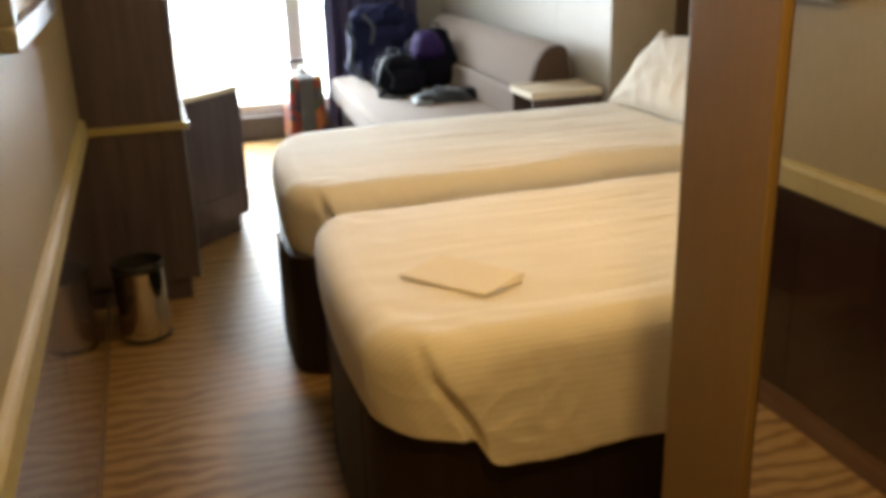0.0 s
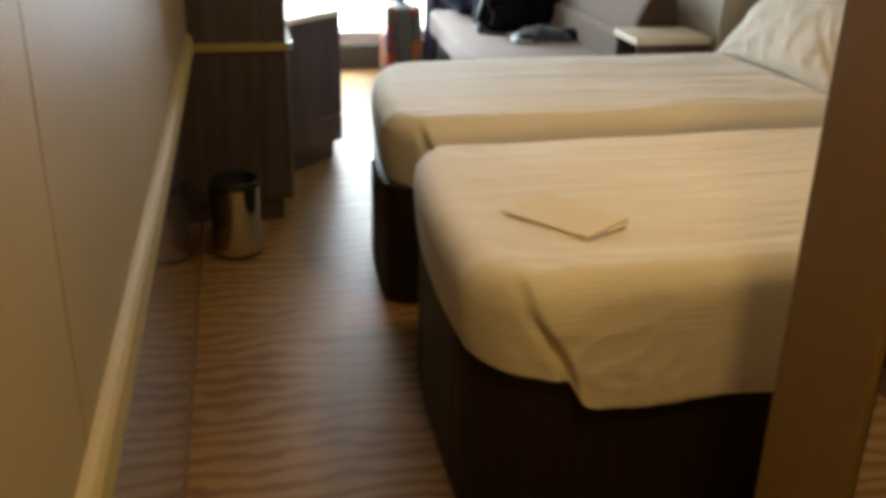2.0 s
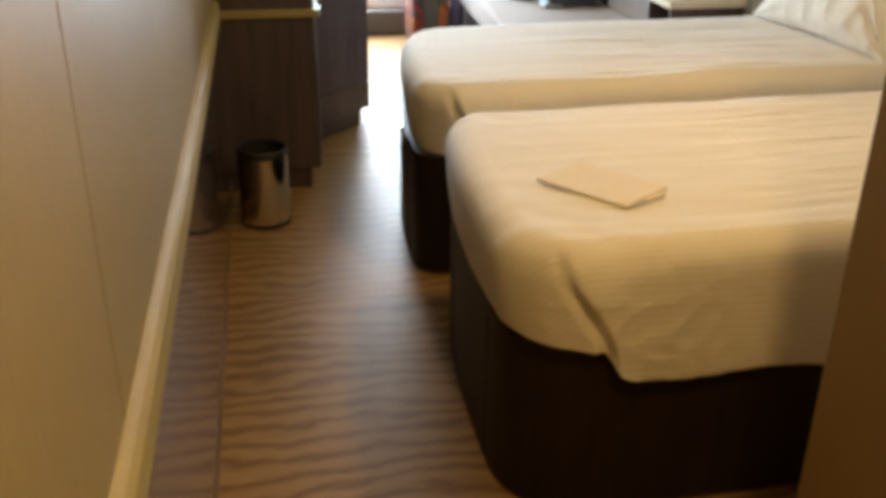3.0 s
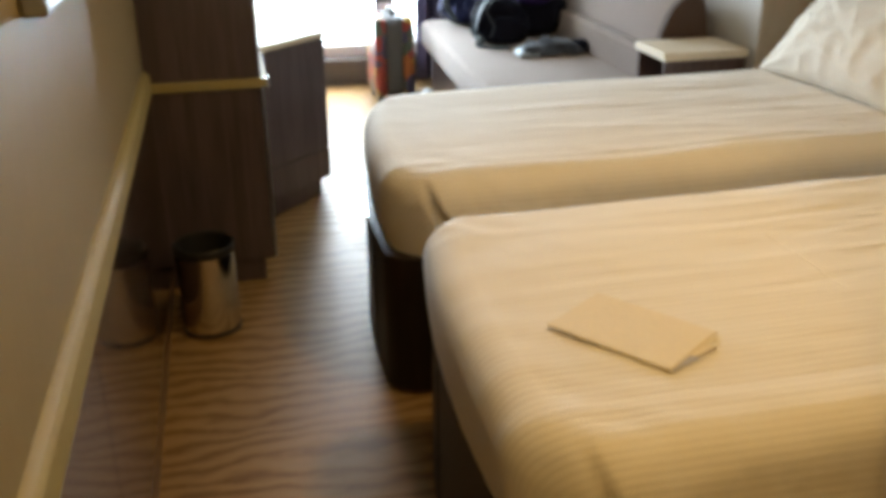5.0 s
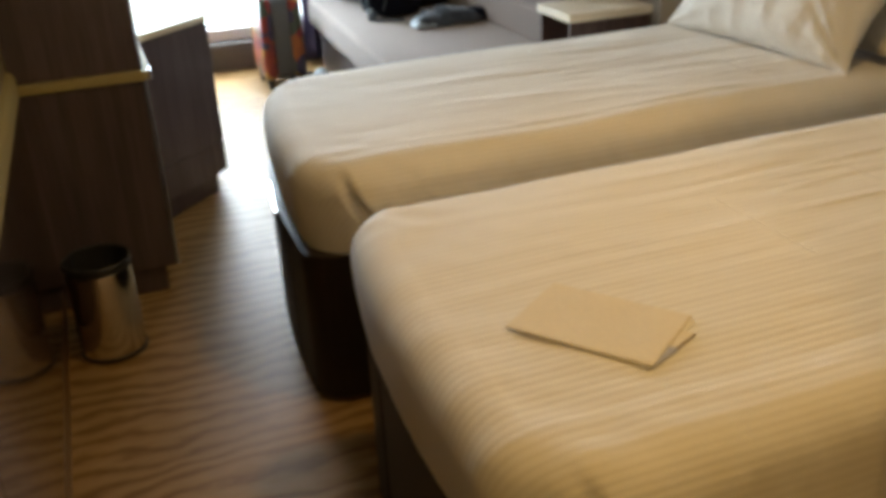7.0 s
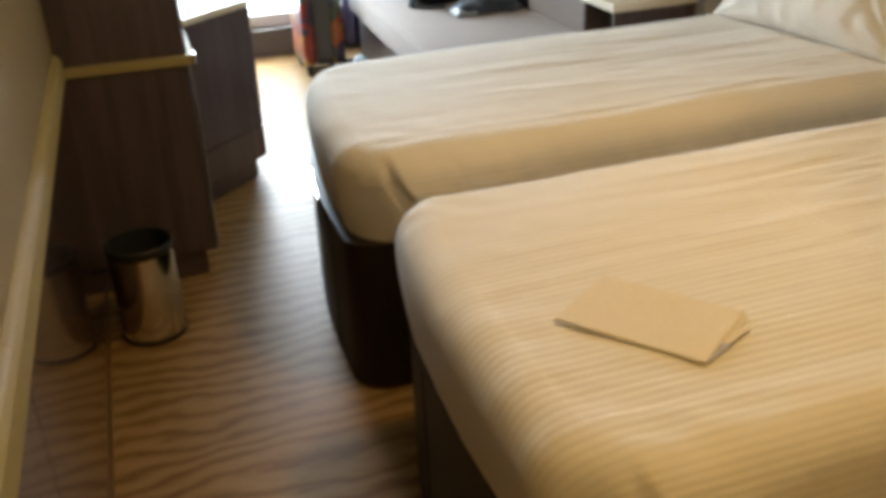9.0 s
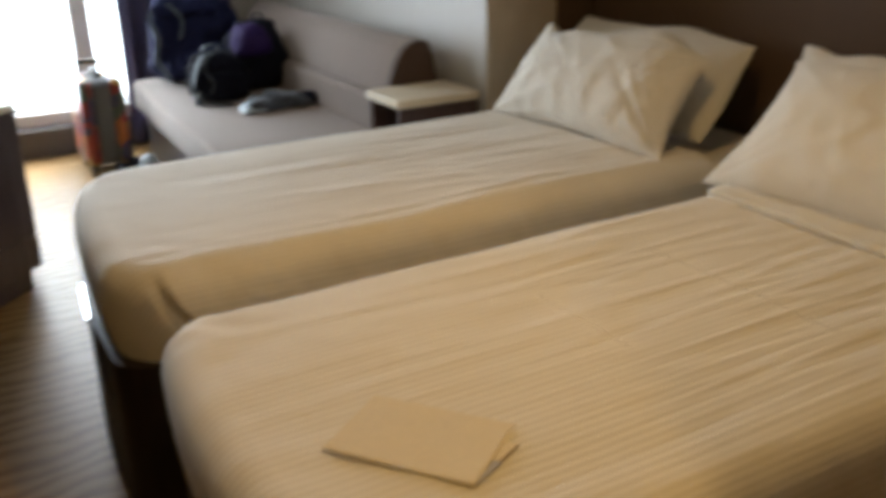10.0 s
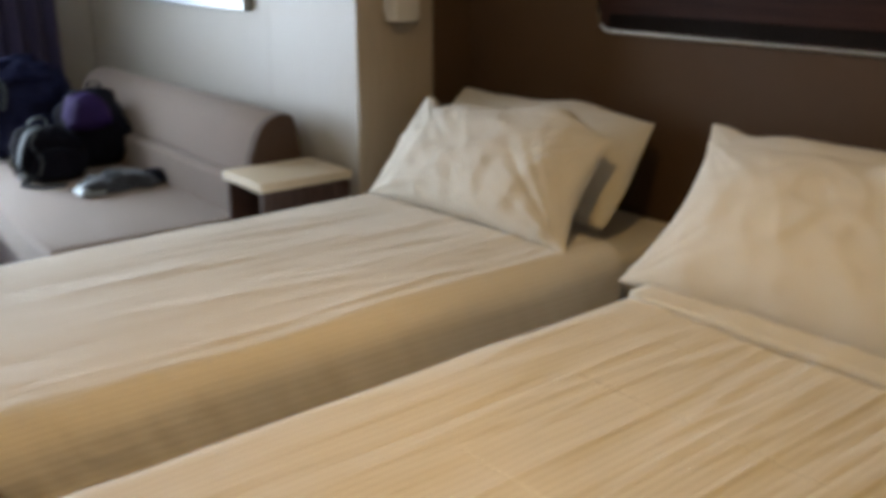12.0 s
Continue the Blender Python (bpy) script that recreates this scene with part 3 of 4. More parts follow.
                if nv.x < -0.3:
                    sw *= 0.4 + 0.6 * (1 + nv.x) / 0.7
                    pucker = 1 - abs(noise.noise(Vector((qy * 11 + qz * 5, qz * 5 - qy * 2, seed + 80))))
                    sw += 0.0012 * max(0.0, pucker - 0.78) / 0.22 * math.exp(-abs(qy - y0 - 0.2) / 0.2)
                qx, qy = qx + nv.x * sw, qy + nv.y * sw
                qz += w * (1 - s)
            pts.append((qx, qy, qz))
        cols.append(pts)
    bm = grid_mesh(cols)
    bmesh.ops.remove_doubles(bm, verts=bm.verts[:], dist=1e-4)
    bmesh.ops.recalc_face_normals(bm, faces=bm.faces[:])
    uv = bm.loops.layers.uv.new("sheet")
    for f in bm.faces:
        for lp in f.loops:
            x, y, z = lp.vert.co
            dx, dy = min(0.0, x - x0 - rc), min(0.0, y - y0 - rc) + max(0.0, y - y1 + rc)
            d = math.hypot(dx, dy)
            lp[uv].uv = (x, y + (dy / d if d > 1e-5 else 0.0) * max(0.0, top - z))
    return bm


def thicken(ob, t):
    mod = ob.modifiers.new("thickness", "SOLIDIFY")
    mod.thickness, mod.offset = t, -1
    return ob


def make_bed(y0, x0, start, near, label, stop=False):
    bed = thing("bed", (1.7, y0 + 0.49, 0.0), label, "bed", "twin beds")

    def outline(inset, r):
        """Plan of the base: rounded foot corners and a slightly bowed foot."""
        xa, ya, yb, pts = x0 + inset, y0 + 0.030 + inset, y0 + 0.945 - inset, [(2.80 - inset, y0 + 0.030 + inset)]
        rn = near - inset
        pts += [(xa + rn - rn * math.sin(radians(9 * k)), ya + rn - rn * math.cos(radians(9 * k))) for k in range(11)]
        pts += [(xa, ya + rn + (yb - ya - rn - r) * k / 12) for k in range(1, 12)]
        pts += [(xa + r - r * math.cos(radians(9 * k)), yb - r + r * math.sin(radians(9 * k))) for k in range(11)]
        pts = [(px + bow(py, start) * max(0.0, 1 - (px - x0) / 0.5), py) for px, py in pts]
        return pts + [(2.80 - inset, yb)]
    part("bed_base", prism(outline(0.0, 0.085), "z", 0.012, 0.414), "bed_wood", bed, "dark wood bed base with rounded foot corners")
    part("plinth_strip", prism(outline(0.006, 0.08), "z", 0.0, 0.0115), "skirting", bed, "brown strip along the floor")
    for jy in (y0 + 0.26, y0 + 0.71):
        jx = x0 + bow(jy, start) - 0.0015
        part("joint_strip", box(jx, jx + 0.006, jy, jy + 0.007, 0.012, 0.392), "groove", bed)
    for jx in (x0 + 0.24, x0 + 0.95):
        part("joint_strip", box(jx, jx + 0.007, y0 + 0.0285, y0 + 0.036, 0.012, 0.413), "groove", bed)
    if stop:
        ys = [y0 + 0.40 + 0.25 * k / 8 for k in range(9)]
        line = [(x0 + bow(y, start) - 0.008, y) for y in ys]
        part("mattress_stop", prism(line + [(px + 0.020, py) for px, py in reversed(line)], "z", 0.391, 0.402, 0.002), "chrome", bed, "chrome mattress stop bar")
    part("mattress", prism(rounded(x0 + 0.06, 2.805, y0 + 0.05, y0 + 0.90, (0.15, 0.05, 0.05, 0.15), 10), "z", 0.415, 0.598, 0.035, 4), "sheet", bed, "mattress with a fitted cotton sheet", 50)
    return bed


make_bed(2.63, 0.626, 3.10, 0.19, "made twin bed with a dark wood base")
make_bed(3.835, 0.623, 4.09, 0.085, "made twin bed with a dark wood base, by the sofa", True)
for y0, x0, width, top, start, far, drop, seed, creased, seams, lb in (
        (2.63, 0.606, 0.985, 0.646, 3.08, 0.11, 0.002, 1.0, 0.3, ((1.345, 3.02, 3.30), (1.69, 2.86, 3.38), (1.935, 3.08, 3.52)), "off-white striped duvet with an envelope on it"),
        (3.850, 0.628, 0.965, 0.632, 4.10, 0.17, 0.022, 7.3, 1.0, ((2.02, 3.98, 4.45),), "off-white striped duvet, wrinkled at the foot")):
    bm = duvet_mesh(y0, x0, width, top, start, far, drop, seed, creased)
    tree = BVHTree.FromBMesh(bm)
    duvet = tagged(part("duvet", bm, "duvet", None, "", 70), lb, "duvet", "duvets")
    for sx, ya, yb in seams:
        rows = []
        for k in range(33):
            y = ya + (yb - ya) * k / 32
            mid = sx + 0.006 * noise.noise(Vector((y * 3, sx * 9, seed)))
            row = []
            for dx, dz in ((-0.0028, 0.0), (-0.001, 0.0009), (0.001, 0.0009), (0.0028, 0.0)):
                hit = tree.ray_cast(Vector((mid + dx, y, 1.0)), Vector((0, 0, -1)))[0]
                row.append((mid + dx, y, hit.z + dz))
            rows.append(row)
        part("seam", grid_mesh(rows), "seam_thread", duvet, "raised cross seam in the cotton", 80)
rows = []
for i in range(9):
    x = 2.06 + 0.105 * i / 8
    rows.append([(x + 0.006 * noise.noise(Vector((0, k * 0.5, 3))), 2.68 + 0.885 * k / 40, 0.6535 + (0.002 if i > 0 else 0) + 0.003 * noise.noise(Vector((x * 6, k * 0.4, 3)))) for k in range(41)])
tagged(thicken(part("turned_sheet", grid_mesh(rows), "sheet", None, "", 60), 0.02), "folded cotton sheet edge across the duvet", "sheet")


def pillow_mesh(corners, t, seed, crisp, crest, ear, pinch):
    """A pillow between its four seam corners: far and near at the foot, near and far at the top."""
    fa, na, nb, fb = (Vector(c) for c in corners)
    w, h = ((na - fa).length + (nb - fb).length) / 2, ((fb - fa).length + (nb - na).length) / 2
    out = ((na - fa).normalized()).cross((fb - fa).normalized())
    n, m = 120, 84
    bm = bmesh.new()
    for sgn in (1, -1):
        vs = []
        for i in range(n + 1):
            u = 2 * i / n - 1
            row = []
            for j in range(m + 1):
                v = 2 * j / m - 1
                body = max(0.0, (1 - abs(u) ** 2.6)) ** 0.6 * max(0.0, (1 - abs(v) ** 2.4)) ** 0.6
                x = u * w / 2 * (1 - pinch * (1 - v * v) * abs(u) ** 3)
                y = v * h / 2 * (1 - (0.02 if v > 0 else 0.06) * (1 - u * u) * abs(v) ** 3)
                y += max(0.0, v) ** 3 * (crest * math.exp(-((u - 0.40) / 0.34) ** 2) - ear * math.exp(-((u + 0.70) / 0.13) ** 2))
                thick = t / 2 if sgn > 0 else t * 0.2
                z = sgn * thick * body
                z += sgn * body ** 0.6 * (0.010 * noise.noise(Vector((x * 4 + seed, y * 4, sgn))) + 0.005 * noise.noise(Vector((x * 14 + seed, y * 14, sgn))))
                for cx, cy in ((-w / 2, -h / 2), (w / 2, -h / 2), (w / 2, h / 2), (-w / 2, h / 2)):
                    dx, dy = x - cx, y - cy
                    d = math.hypot(dx, dy)
                    fold = noise.noise(Vector((math.atan2(dy, dx) * 8.0 + seed, d * 1.2, cx * 3 + cy)))
                    z += sgn * 0.020 * crisp * fold * math.exp(-d / 0.17) * min(1, d / 0.05) * body ** 0.35
                slack = 1 - abs(noise.noise(Vector((x * 3.5 - y * 5 + seed, y * 3.0 + x * 4.5, seed + 2))))
                z += sgn * 0.0042 * crisp * max(0.0, slack - 0.72) / 0.28 * body ** 0.4
                slack = 1 - abs(noise.noise(Vector((x * 10 + y * 8 + seed, y * 7 - x * 3, seed + 6))))
                z += sgn * 0.0022 * crisp * max(0.0, slack - 0.72) / 0.28 * body ** 0.4
                x += 0.006 * noise.noise(Vector((y * 7, seed, u)))
                y += 0.008 * noise.noise(Vector((x * 6, seed + 3, v)))
                a, b = x / w + 0.5, y / h + 0.5
                row.append(bm.verts.new((fa * (1 - a) + na * a) * (1 - b) + (fb * (1 - a) + nb * a) * b + out * z))
            vs.append(row)
        for a, b in zip(vs, vs[1:]):
            for k in range(m):
                bm.faces.new((a[k], a[k + 1], b[k + 1], b[k]))
    bmesh.ops.remove_doubles(bm, verts=bm.verts[:], dist=2e-4)
    bmesh.ops.recalc_face_normals(bm, faces=bm.faces[:])
    return bm


def pillow(corners, t, seed, crisp, label, crest=0.0, ear=0.0, pinch=0.06):
    return tagged(part("pillow", pillow_mesh(corners, t, seed, crisp, crest, ear, pinch), "pillow", None, "", 70), label, "pillow", "pillows on the beds")


pillow(((2.44, 4.87, 0.650), (2.44, 3.985, 0.645), (2.70, 4.035, 0.912), (2.70, 4.895, 0.925)), 0.17, 4.0, 0.9, "white cotton pillow leaning against the headboard wall", 0.03, 0.0, -0.03)
pillow(((2.178, 4.765, 0.642), (2.215, 3.915, 0.642), (2.455, 3.975, 0.905), (2.445, 4.795, 0.930)), 0.20, 2.0, 1.4, "creased white cotton pillow propped on another pillow", 0.065, 0.035)
pillow(((2.42, 3.74, 0.665), (2.42, 2.90, 0.665), (2.63, 2.90, 0.960), (2.62, 3.780, 0.957)), 0.17, 9.0, 0.6, "white cotton pillow leaning against the headboard wall", 0.0, 0.015)
pillow(((2.115, 3.650, 0.660), (2.150, 2.79, 0.664), (2.51, 2.84, 0.945), (2.50, 3.705, 0.937)), 0.23, 12.0, 0.9, "plump white cotton pillow propped on another pillow", 0.0, 0.0, 0.13)

# envelope with its papers
env = thing("envelope", (0.88, 2.98, 0.62), "buff card envelope with papers lying on the duvet", "envelope")
ex, ey = Vector((0.593, -0.805, 0)), Vector((0.805, 0.593, 0))
E0 = Vector((0.757, 3.014, 0.6515))


def slip(corners, z, t):
    bm = bmesh.new()
    lo = [bm.verts.new(E0 + ex * a + ey * b + Vector((0, 0, z))) for a, b in corners]
    r = bmesh.ops.extrude_face_region(bm, geom=[bm.faces.new(lo)])
    bmesh.ops.translate(bm, verts=[v for v in r["geom"] if isinstance(v, bmesh.types.BMVert)], vec=(0, 0, t))
    bmesh.ops.recalc_face_normals(bm, faces=bm.faces[:])
    return bm


def flat(a0, a1, b0, b1, z, t):
    return slip(((a0, b0), (a1, b0), (a1, b1), (a0, b1)), z, t)


part("card", flat(0, 0.236, 0, 0.165, 0.0008, 0.0018), "envelope", env)
part("flap", flat(0.001, 0.233, 0.003, 0.164, 0.0027, 0.0005), "envelope", env)
part("paper", slip(((0.20, 0.02), (0.237, 0.004), (0.251, 0.066), (0.20, 0.08)), -0.0005, 0.0015), "paper", env, "grey printed paper slip")
part("card_slip", slip(((0.18, 0.06), (0.247, 0.068), (0.256, 0.116), (0.19, 0.125)), -0.0005, 0.0018), "envelope", env, "buff card slip")
part("slip_edge", slip(((0.247, 0.068), (0.249, 0.068), (0.2582, 0.116), (0.2562, 0.116)), -0.0005, 0.0022), "post", env)
part("paper", flat(0.20, 0.243, 0.105, 0.150, -0.001, 0.002), "cream_top", env, "white paper slip")

# ---- headboard panel and reading light ----
pan = thing("wall_panel", (2.8, 3.72, 1.14), "dark red-brown gloss panel in a rounded metal frame", "wall panel")
oy0, oy1, oz0, oz1 = 3.0, 4.368, 1.155, 1.85
part("panel", prism(rounded(oy0 + 0.006, oy1 - 0.006, oz0 + 0.006, oz1 - 0.006, (0.045,) * 4, 8), "x", 2.806, 2.819), "panel_wood", pan)
# matt black strip across the panel just above its lower edge
part("lower_strip", box(2.80, 2.8055, oy0 + 0.05, oy1 - 0.05, oz0 + 0.012, oz0 + 0.055, 0.002), "matt_black", pan, "black lower strip")
part("frame", tube([(2.808, p[0], p[1]) for p in rounded(oy0, oy1, oz0, oz1, (0.05,) * 4, 10)], 0.0065, 8, True), "chrome", pan, "brushed metal frame")

rl = thing("reading_light", (2.465, 5.0, 1.165), "white box reading light on the column", "wall light")
part("backplate", box(2.42, 2.51, 4.991, 5.0075, 1.19, 1.42, 0.004), "white_frame", rl)
part("shade", box(2.412, 2.516, 4.916, 4.990, 1.165, 1.40, 0.012, 3), "lampshade", rl, "opal white shade")


# ---- framed pictures ----
def picture(x, facing, y0, y1, z0, z1, label):
    th = thing("framed_picture", (x, (y0 + y1) / 2, z0), label, "picture", "pictures on the walls")
    s = facing
    lo, hi = sorted((x, x + 0.012 * s))
    part("picture_sheet", box(lo, hi, y0 + 0.05, y1 - 0.05, z0 + 0.05, z1 - 0.05), "art", th, "muted abstract print")
    lo, hi = sorted((x, x + 0.036 * s))
    for b in ((y0, y1, z0, z0 + 0.052), (y0, y1, z1 - 0.052, z1), (y0, y0 + 0.052, z0 + 0.0525, z1 - 0.0525), (y1 - 0.052, y1, z0 + 0.0525, z1 - 0.0525)):
        part("frame_bar", box(lo, hi, *b, 0.005), "brushed", th, "brushed silver frame")


picture(0.001, 1, 3.05, 4.06, 1.20, 1.88, "wide picture in a brushed silver frame by the cabinet")
picture(2.309, -1, 5.745, 6.90, 1.165, 1.85, "wide picture in a brushed silver frame above the sofa")

# ---- sofa and end table ----
sofa = thing("sofa", (1.9, 6.4, 0.0), "taupe upholstered sofa bench along the wall", "sofa")
SY0, SY1 = 5.36, 7.19


def bench(inset, z0, z1, bev, seg, round_r):
    """The bench's outline: a slightly slanting front with a rounded window end."""
    out = [(1.322 + inset, SY0), (1.326 + inset, 5.60)]
    for k in range(9):
        a = radians(180 - 90 * k / 8)
        out.append((1.392 + inset + round_r + round_r * math.cos(a), SY1 - inset * 0.3 - round_r + round_r * math.sin(a)))
    return prism(out + [(2.30, SY1 - inset * 0.3), (2.30, SY0)], "z", z0, z1, bev, seg)


part("base", bench(0.055, 0.0, 0.292, 0.004, 2, 0.06), "mahogany", sofa, "dark wood sofa base")
part("trim_strip", tube([(1.366, SY0, 0.298), (1.370, 5.60, 0.298), (1.436, 7.10, 0.298)], 0.006), "brushed", sofa, "thin metal trim strip")
part("seat_cushion", bench(0.0, 0.306, 0.456, 0.030, 5, 0.07), "sofa", sofa)
part("lower_backrest", prism([(2.000, 0.45), (2.008, 0.585), (2.020, 0.600), (2.30, 0.600), (2.30, 0.45)], "y", 5.375, SY1, 0.008, 3), "sofa", sofa)
cap = [(2.030, 0.46), (2.045, 0.60), (2.056, 0.672), (2.085, 0.745), (2.113, 0.788), (2.145, 0.811), (2.185, 0.822), (2.215, 0.820), (2.236, 0.806), (2.251, 0.765), (2.270, 0.657), (2.285, 0.46)]
back = [(2.047, 0.606)] + cap[2:11] + [(2.275, 0.606)]
part("upper_backrest", prism(back, "y", 5.375, SY1, 0.010, 3), "sofa", sofa)
part("end_cap", prism(cap, "y", 5.335, 5.374, 0.006, 2), "sofa_brown", sofa, "brown rounded end cap of the backrest")

tab = thing("end_table", (2.11, 5.18, 0.0), "small dark wood end table with a thick cream top", "table")
TX0, TX1, TY0, TY1 = 1.93, 2.295, 5.038, 5.318
part("table_top", box(TX0, TX1, TY0, TY1, 0.620, 0.652, 0.0025, 2), "table_top", tab, "thick cream table top")
part("front_panel", box(TX0 + 0.012, TX1 - 0.004, TY0 + 0.015, TY0 + 0.030, 0.0, 0.6195), "table_wood", tab)
for k in range(9):
    x = TX0 + 0.012 + 0.0388 * k
    part("slat", box(x, x + 0.0365, TY0 + 0.011, TY0 + 0.0149, 0.0, 0.6190, 0.0012, 1), "table_wood", tab)
part("back_panel", box(TX0 + 0.012, TX1 - 0.004, TY1 - 0.024, TY1 - 0.006, 0.0, 0.6195, 0.002), "table_wood", tab)
part("inner_panel", box(TX1 - 0.03, TX1 - 0.006, TY0 + 0.031, TY1 - 0.025, 0.0, 0.6195), "table_wood", tab)
part("shelf", box(TX0 + 0.016, TX1 - 0.031, TY0 + 0.031, TY1 - 0.025, 0.28, 0.30), "table_wood", tab)


# ---- curtains ----
def curtain(x0, x1, y, folds, seed, label):
    n, rows = folds * 14, []
    for i in range(13):
        z = 0.03 + (2.06 - 0.03) * i / 12
        row = []
        for k in range(n + 1):
            f = k / n
            a = 2 * math.pi * folds * f + 0.5 * math.sin(5 * f + seed)
            row.append((x0 + (x1 - x0) * f + 0.012 * math.sin(2 * a) + 0.02 * (1 - z / 2) * noise.noise(Vector((f * 6, z, seed))), y + (0.040 - 0.008 * z) * math.sin(a) + 0.02 * noise.noise(Vector((f * 5, z * 1.5, seed + 4))), z))
        rows.append(row)
    return tagged(thicken(part("curtain", grid_mesh(rows), "curtain"), 0.004), label, "curtain", "window curtains")


curtain(1.43, 2.10, 7.50, 7, 1.0, "dark plum curtain gathered beside the balcony door")
curtain(0.05, 0.44, 7.47, 5, 3.0, "dark plum curtain gathered at the window's end")
trk = thing("curtain_track", (1.1, 7.49, 2.06), "white curtain track fixed under the ceiling", "curtain track")
part("track", box(0.03, 2.28, 7.47, 7.51, 2.075, 2.10, 0.004), "white_frame", trk)
part("bracket", box(0.6, 0.63, 7.475, 7.505, 2.1, H), "white_frame", trk)
part("bracket", box(1.7, 1.73, 7.475, 7.505, 2.1, H), "white_frame", trk)

# ---- luggage ----
sc = thing("suitcase", (1.20, 7.13, 0.0), "hard suitcase with a bright red, orange and yellow pattern", "suitcase")
X0, X1, Y0, Y1, Z0, Z1 = 1.085, 1.315, 6.95, 7.31, 0.055, 0.515
part("shell", prism(rounded(Y0, Y1, Z0, Z1, (0.05,) * 4, 7), "x", X0, X0 + 0.070, 0.025, 4), "case", sc, "patterned red and orange shell")
part("shell", prism(rounded(Y0, Y1, Z0, Z1, (0.05,) * 4, 7), "x", X1 - 0.070, X1, 0.025, 4), "case", sc, "patterned red and orange shell")
part("middle_band", prism(rounded(Y0 + 0.004, Y1 - 0.004, Z0 + 0.004, Z1 - 0.004, (0.048,) * 4, 7), "x", X0 + 0.0705, X1 - 0.0705), "case_grey", sc, "grey fabric zip band")
part("top_handle", strap([(1.20, 7.03, 0.513), (1.20, 7.06, 0.545), (1.20, 7.16, 0.548), (1.20, 7.19, 0.513)], 0.03, 0.010), "black", sc, "black carry handle")
part("pull_bar", join(tube([(1.15, 7.27, 0.515), (1.15, 7.27, 0.56)], 0.007), tube([(1.25, 7.27, 0.515), (1.25, 7.27, 0.56)], 0.007), box(1.135, 1.265, 7.255, 7.285, 0.555, 0.58, 0.008, 3)), "black", sc, "black pull handle, pushed in")
for x in (X0 + 0.03, X1 - 0.03):
    for y in (Y0 + 0.05, Y1 - 0.05):
        wh = part("wheel", moved(lathe([(0.0, -0.011), (0.022, -0.011), (0.026, -0.006), (0.026, 0.006), (0.022, 0.011), (0.0, 0.011)], 0, 0, 20), Matrix.Translation((x, y, 0.026)) @ Matrix.Rotation(radians(90), 4, "Y")), "black", sc)
        part("fork", box(x - 0.018, x + 0.018, y - 0.016, y + 0.016, 0.038, 0.062, 0.006), "black", wh)

rucksack = thing("rucksack", (1.66, 6.98, 0.456), "large dark navy rucksack standing on the sofa", "backpack", "bags on the sofa")
part("body", soft_bag(1.72, 7.00, 0.456, 0.50, 0.32, 0.40, 2.0, 3.6, 0.15, 0.06), "navy", rucksack)
part("lid", soft_bag(1.70, 6.99, 0.78, 0.42, 0.30, 0.14, 5.0, 2.4, 0.3, 0.05), "navy", rucksack)
part("front_pocket", soft_bag(1.72, 6.87, 0.457, 0.32, 0.14, 0.24, 8.0, 2.6, 0.2, 0.03), "navy", rucksack)
part("compression_strap", strap([(1.52, 6.95, 0.86), (1.475, 6.90, 0.80), (1.50, 6.86, 0.70), (1.48, 6.86, 0.60), (1.53, 6.84, 0.50)], 0.024, 0.005, (1, 0, 0)), "strap", rucksack, "blue-grey webbing strap")
part("lid_strap", strap([(1.56, 6.86, 0.88), (1.62, 6.83, 0.80), (1.60, 6.82, 0.70)], 0.020, 0.005, (1, 0, 0)), "strap", rucksack, "blue-grey webbing strap")
part("shoulder_strap", strap([(1.86, 6.86, 0.87), (1.90, 6.83, 0.76), (1.87, 6.82, 0.62), (1.84, 6.85, 0.50)], 0.04, 0.010, (1, 0, 0)), "navy", rucksack)

daypack = thing("daypack", (1.63, 6.42, 0.456), "small black daypack with grey straps on the sofa", "backpack", "bags on the sofa")
part("body", soft_bag(1.67, 6.45, 0.456, 0.33, 0.22, 0.235, 12.0, 3.2, 0.52, 0.045), "black_cloth", daypack)
part("pocket", soft_bag(1.68, 6.345, 0.457, 0.22, 0.10, 0.14, 14.0, 3.2, 0.3, 0.025), "black_cloth", daypack)
part("shoulder_strap", strap([(1.55, 6.42, 0.47), (1.52, 6.36, 0.55), (1.56, 6.36, 0.66), (1.63, 6.40, 0.685)], 0.03, 0.008, (0, 1, 0.3)), "strap", daypack, "blue-grey padded strap")
part("grab_loop", strap([(1.60, 6.43, 0.66), (1.60, 6.42, 0.71), (1.66, 6.42, 0.715), (1.68, 6.44, 0.66)], 0.018, 0.005, (0, 1, 0)), "strap", daypack)
part("loose_strap", strap([(1.56, 6.33, 0.49), (1.52, 6.30, 0.462), (1.58, 6.24, 0.461), (1.66, 6.22, 0.462)], 0.022, 0.004, (0, 0, 1)), "strap", daypack)
part("side_strap", strap([(1.53, 6.44, 0.60), (1.505, 6.40, 0.54), (1.53, 6.34, 0.50), (1.51, 6.30, 0.462)], 0.020, 0.004, (1, 0, 0)), "strap", daypack)
part("hanging_cord", tube(curve_points([(1.60, 6.36, 0.67), (1.57, 6.33, 0.62), (1.60, 6.31, 0.56), (1.58, 6.30, 0.50)], 6), 0.004), "strap", daypack)
part("buckle", box(1.505, 1.535, 6.325, 6.337, 0.487, 0.512, 0.004), "pale_cloth", daypack, "pale plastic buckle")
school = thing("backpack", (1.93, 6.56, 0.456), "black backpack with a purple upper panel on the sofa", "backpack", "bags on the sofa")
part("body", soft_bag(1.915, 6.58, 0.456, 0.31, 0.25, 0.335, 21.0, 3.8, 0.28, 0.035), "black_cloth", school)
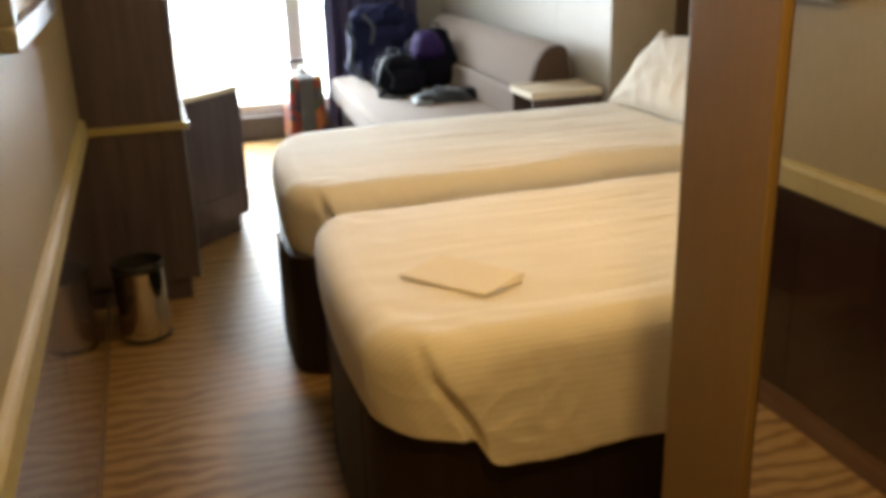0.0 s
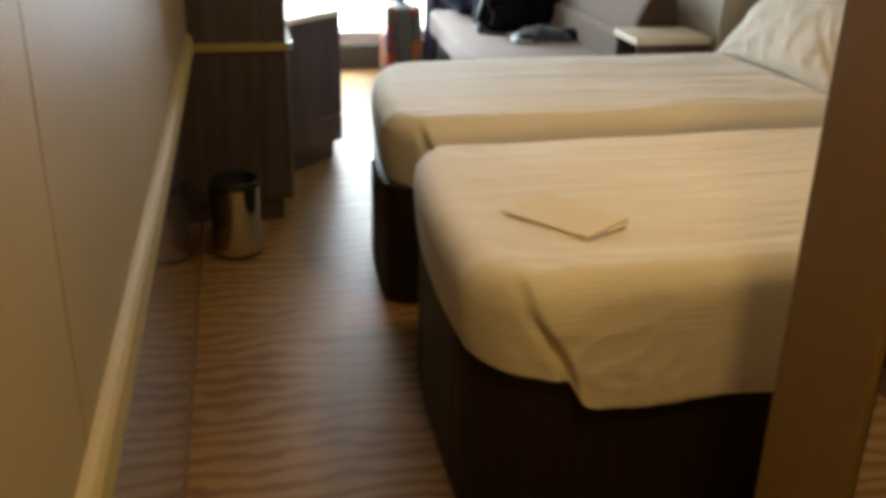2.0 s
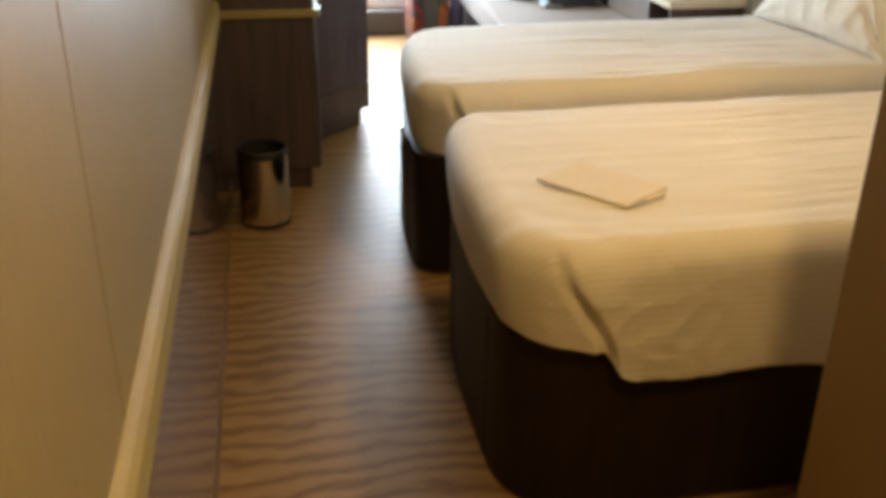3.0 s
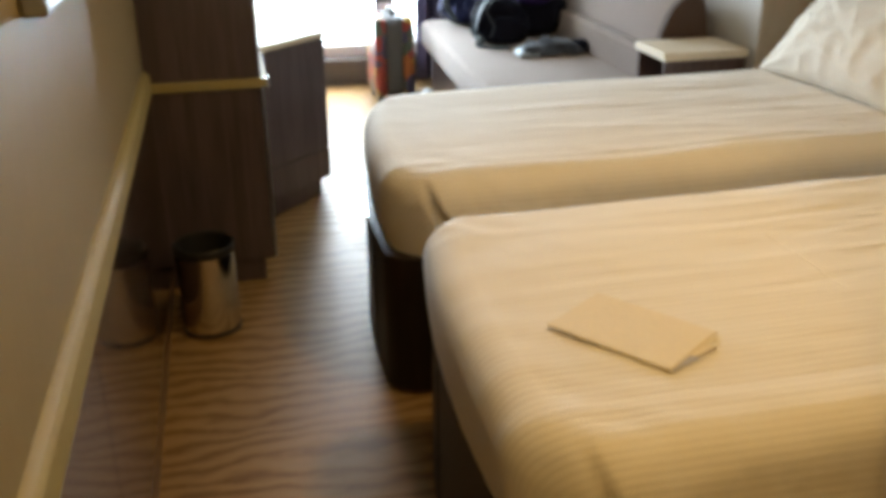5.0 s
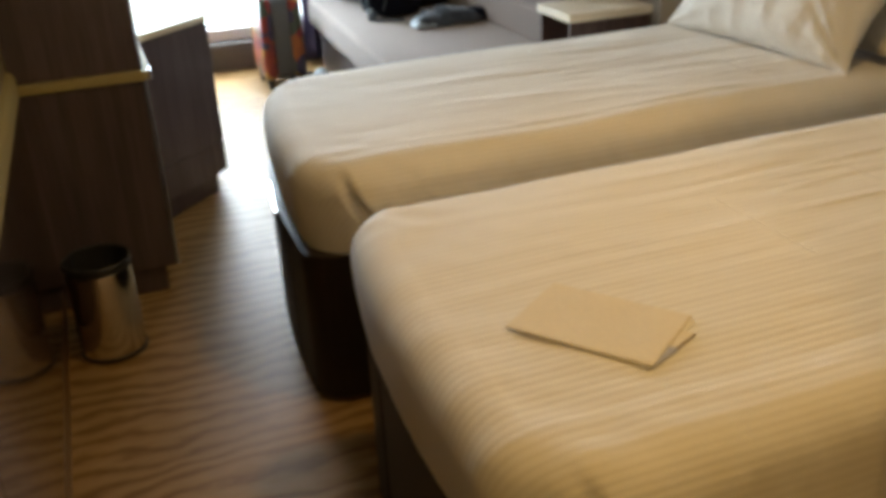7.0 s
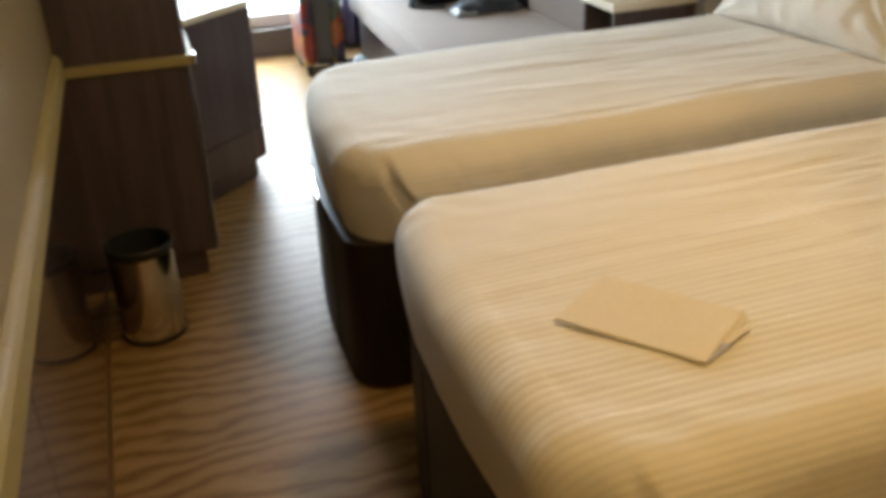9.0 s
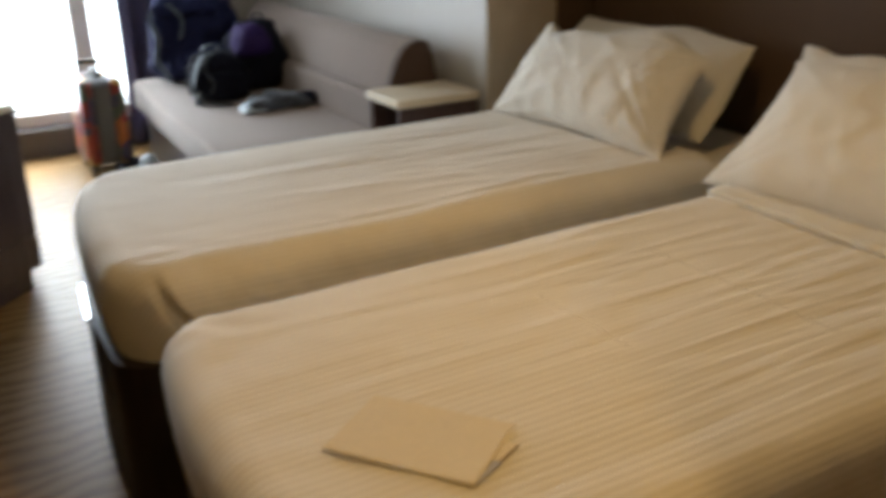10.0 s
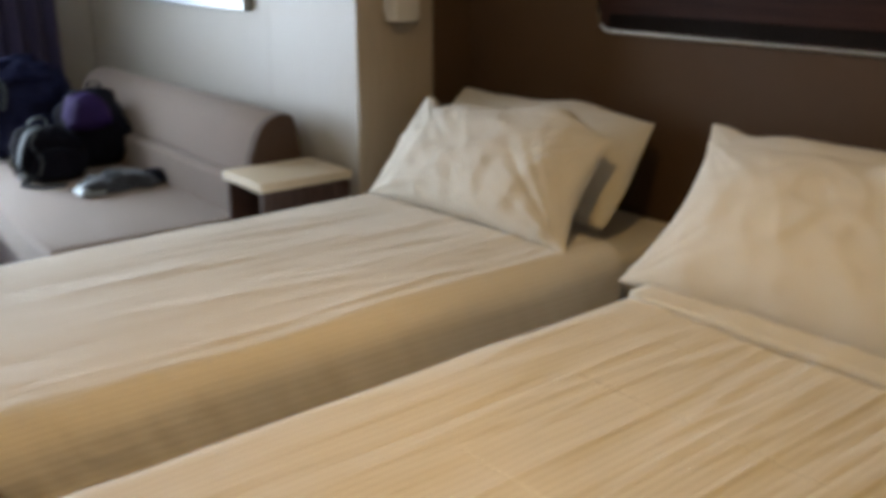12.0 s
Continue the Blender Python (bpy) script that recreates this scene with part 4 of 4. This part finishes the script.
part("purple_panel", soft_bag(1.865, 6.525, 0.625, 0.20, 0.20, 0.165, 24.0, 3.2, 0.28, 0.02), "purple", school, "purple nylon upper panel")
part("carry_loop", strap([(1.90, 6.58, 0.785), (1.91, 6.58, 0.825), (1.96, 6.59, 0.822), (1.97, 6.6, 0.775)], 0.02, 0.005, (0, 1, 0)), "black_cloth", school)
jacket = thing("folded_jacket", (1.80, 6.06, 0.456), "crumpled blue-grey fabric bundle lying on the sofa", "clothing")
part("fold", soft_bag(1.82, 6.07, 0.456, 0.33, 0.18, 0.058, 31.0, 5.0, 0.3, 0.07), "grey_cloth", jacket)
part("pale_corner", soft_bag(1.695, 6.04, 0.457, 0.13, 0.14, 0.048, 33.0, 5.0, 0.4, 0.03), "pale_cloth", jacket, "pale blue corner")
part("dark_end", soft_bag(1.97, 6.07, 0.457, 0.11, 0.12, 0.062, 36.0, 3.0, 0.3, 0.02), "black_cloth", jacket)
bagp = thing("plastic_bag", (1.29, 6.55, 0.0), "crumpled pale blue plastic bag on the floor by the sofa", "bag")
part("body", soft_bag(1.30, 6.56, 0.0, 0.11, 0.14, 0.19, 41.0, 2.2, 0.5, 0.03), "pale_cloth", bagp)

for k, (sx, sy, turn) in enumerate(((1.24, 6.80, 8), (1.31, 6.86, -6))):
    shoe = thing("shoe", (sx, sy, 0.0), "dark low shoe standing on the floor by the suitcase", "shoe", "pair of shoes")
    m = Matrix.Translation((sx, sy, 0)) @ Matrix.Rotation(radians(turn), 4, "Z")
    part("sole", moved(prism([(0.030 * math.cos(a) * (1.0 if math.sin(a) > -0.2 else 0.85), 0.125 * math.sin(a)) for a in [2 * math.pi * i / 24 for i in range(24)]], "z", 0.0, 0.018, 0.003), m), "black", shoe)
    part("upper", moved(soft_bag(0, -0.01, 0.018, 0.066, 0.235, 0.055, 60.0 + k, 2.6, 0.3, 0.006), m), "black_cloth", shoe)
    part("collar", moved(soft_bag(0, 0.06, 0.05, 0.062, 0.10, 0.045, 64.0 + k, 2.6, 0.2, 0.005), m), "black_cloth", shoe)

# ---- ceiling downlights ----
for x, y in ((0.62, 1.42), (1.33, 3.30)):
    dl = thing("downlight", (x, y, H), "round recessed warm ceiling downlight, lit", "ceiling light", "ceiling downlights")
    part("trim_ring", lathe([(0.062, H - 0.001), (0.085, H - 0.001), (0.085, H - 0.006), (0.08, H - 0.009), (0.064, H - 0.009)], x, y), "brushed", dl, "brushed metal ring")
    part("diffuser", lathe([(0.0, H - 0.005), (0.0615, H - 0.005), (0.0615, H - 0.002), (0.0, H - 0.002)], x, y), "glow", dl, "glowing diffuser")
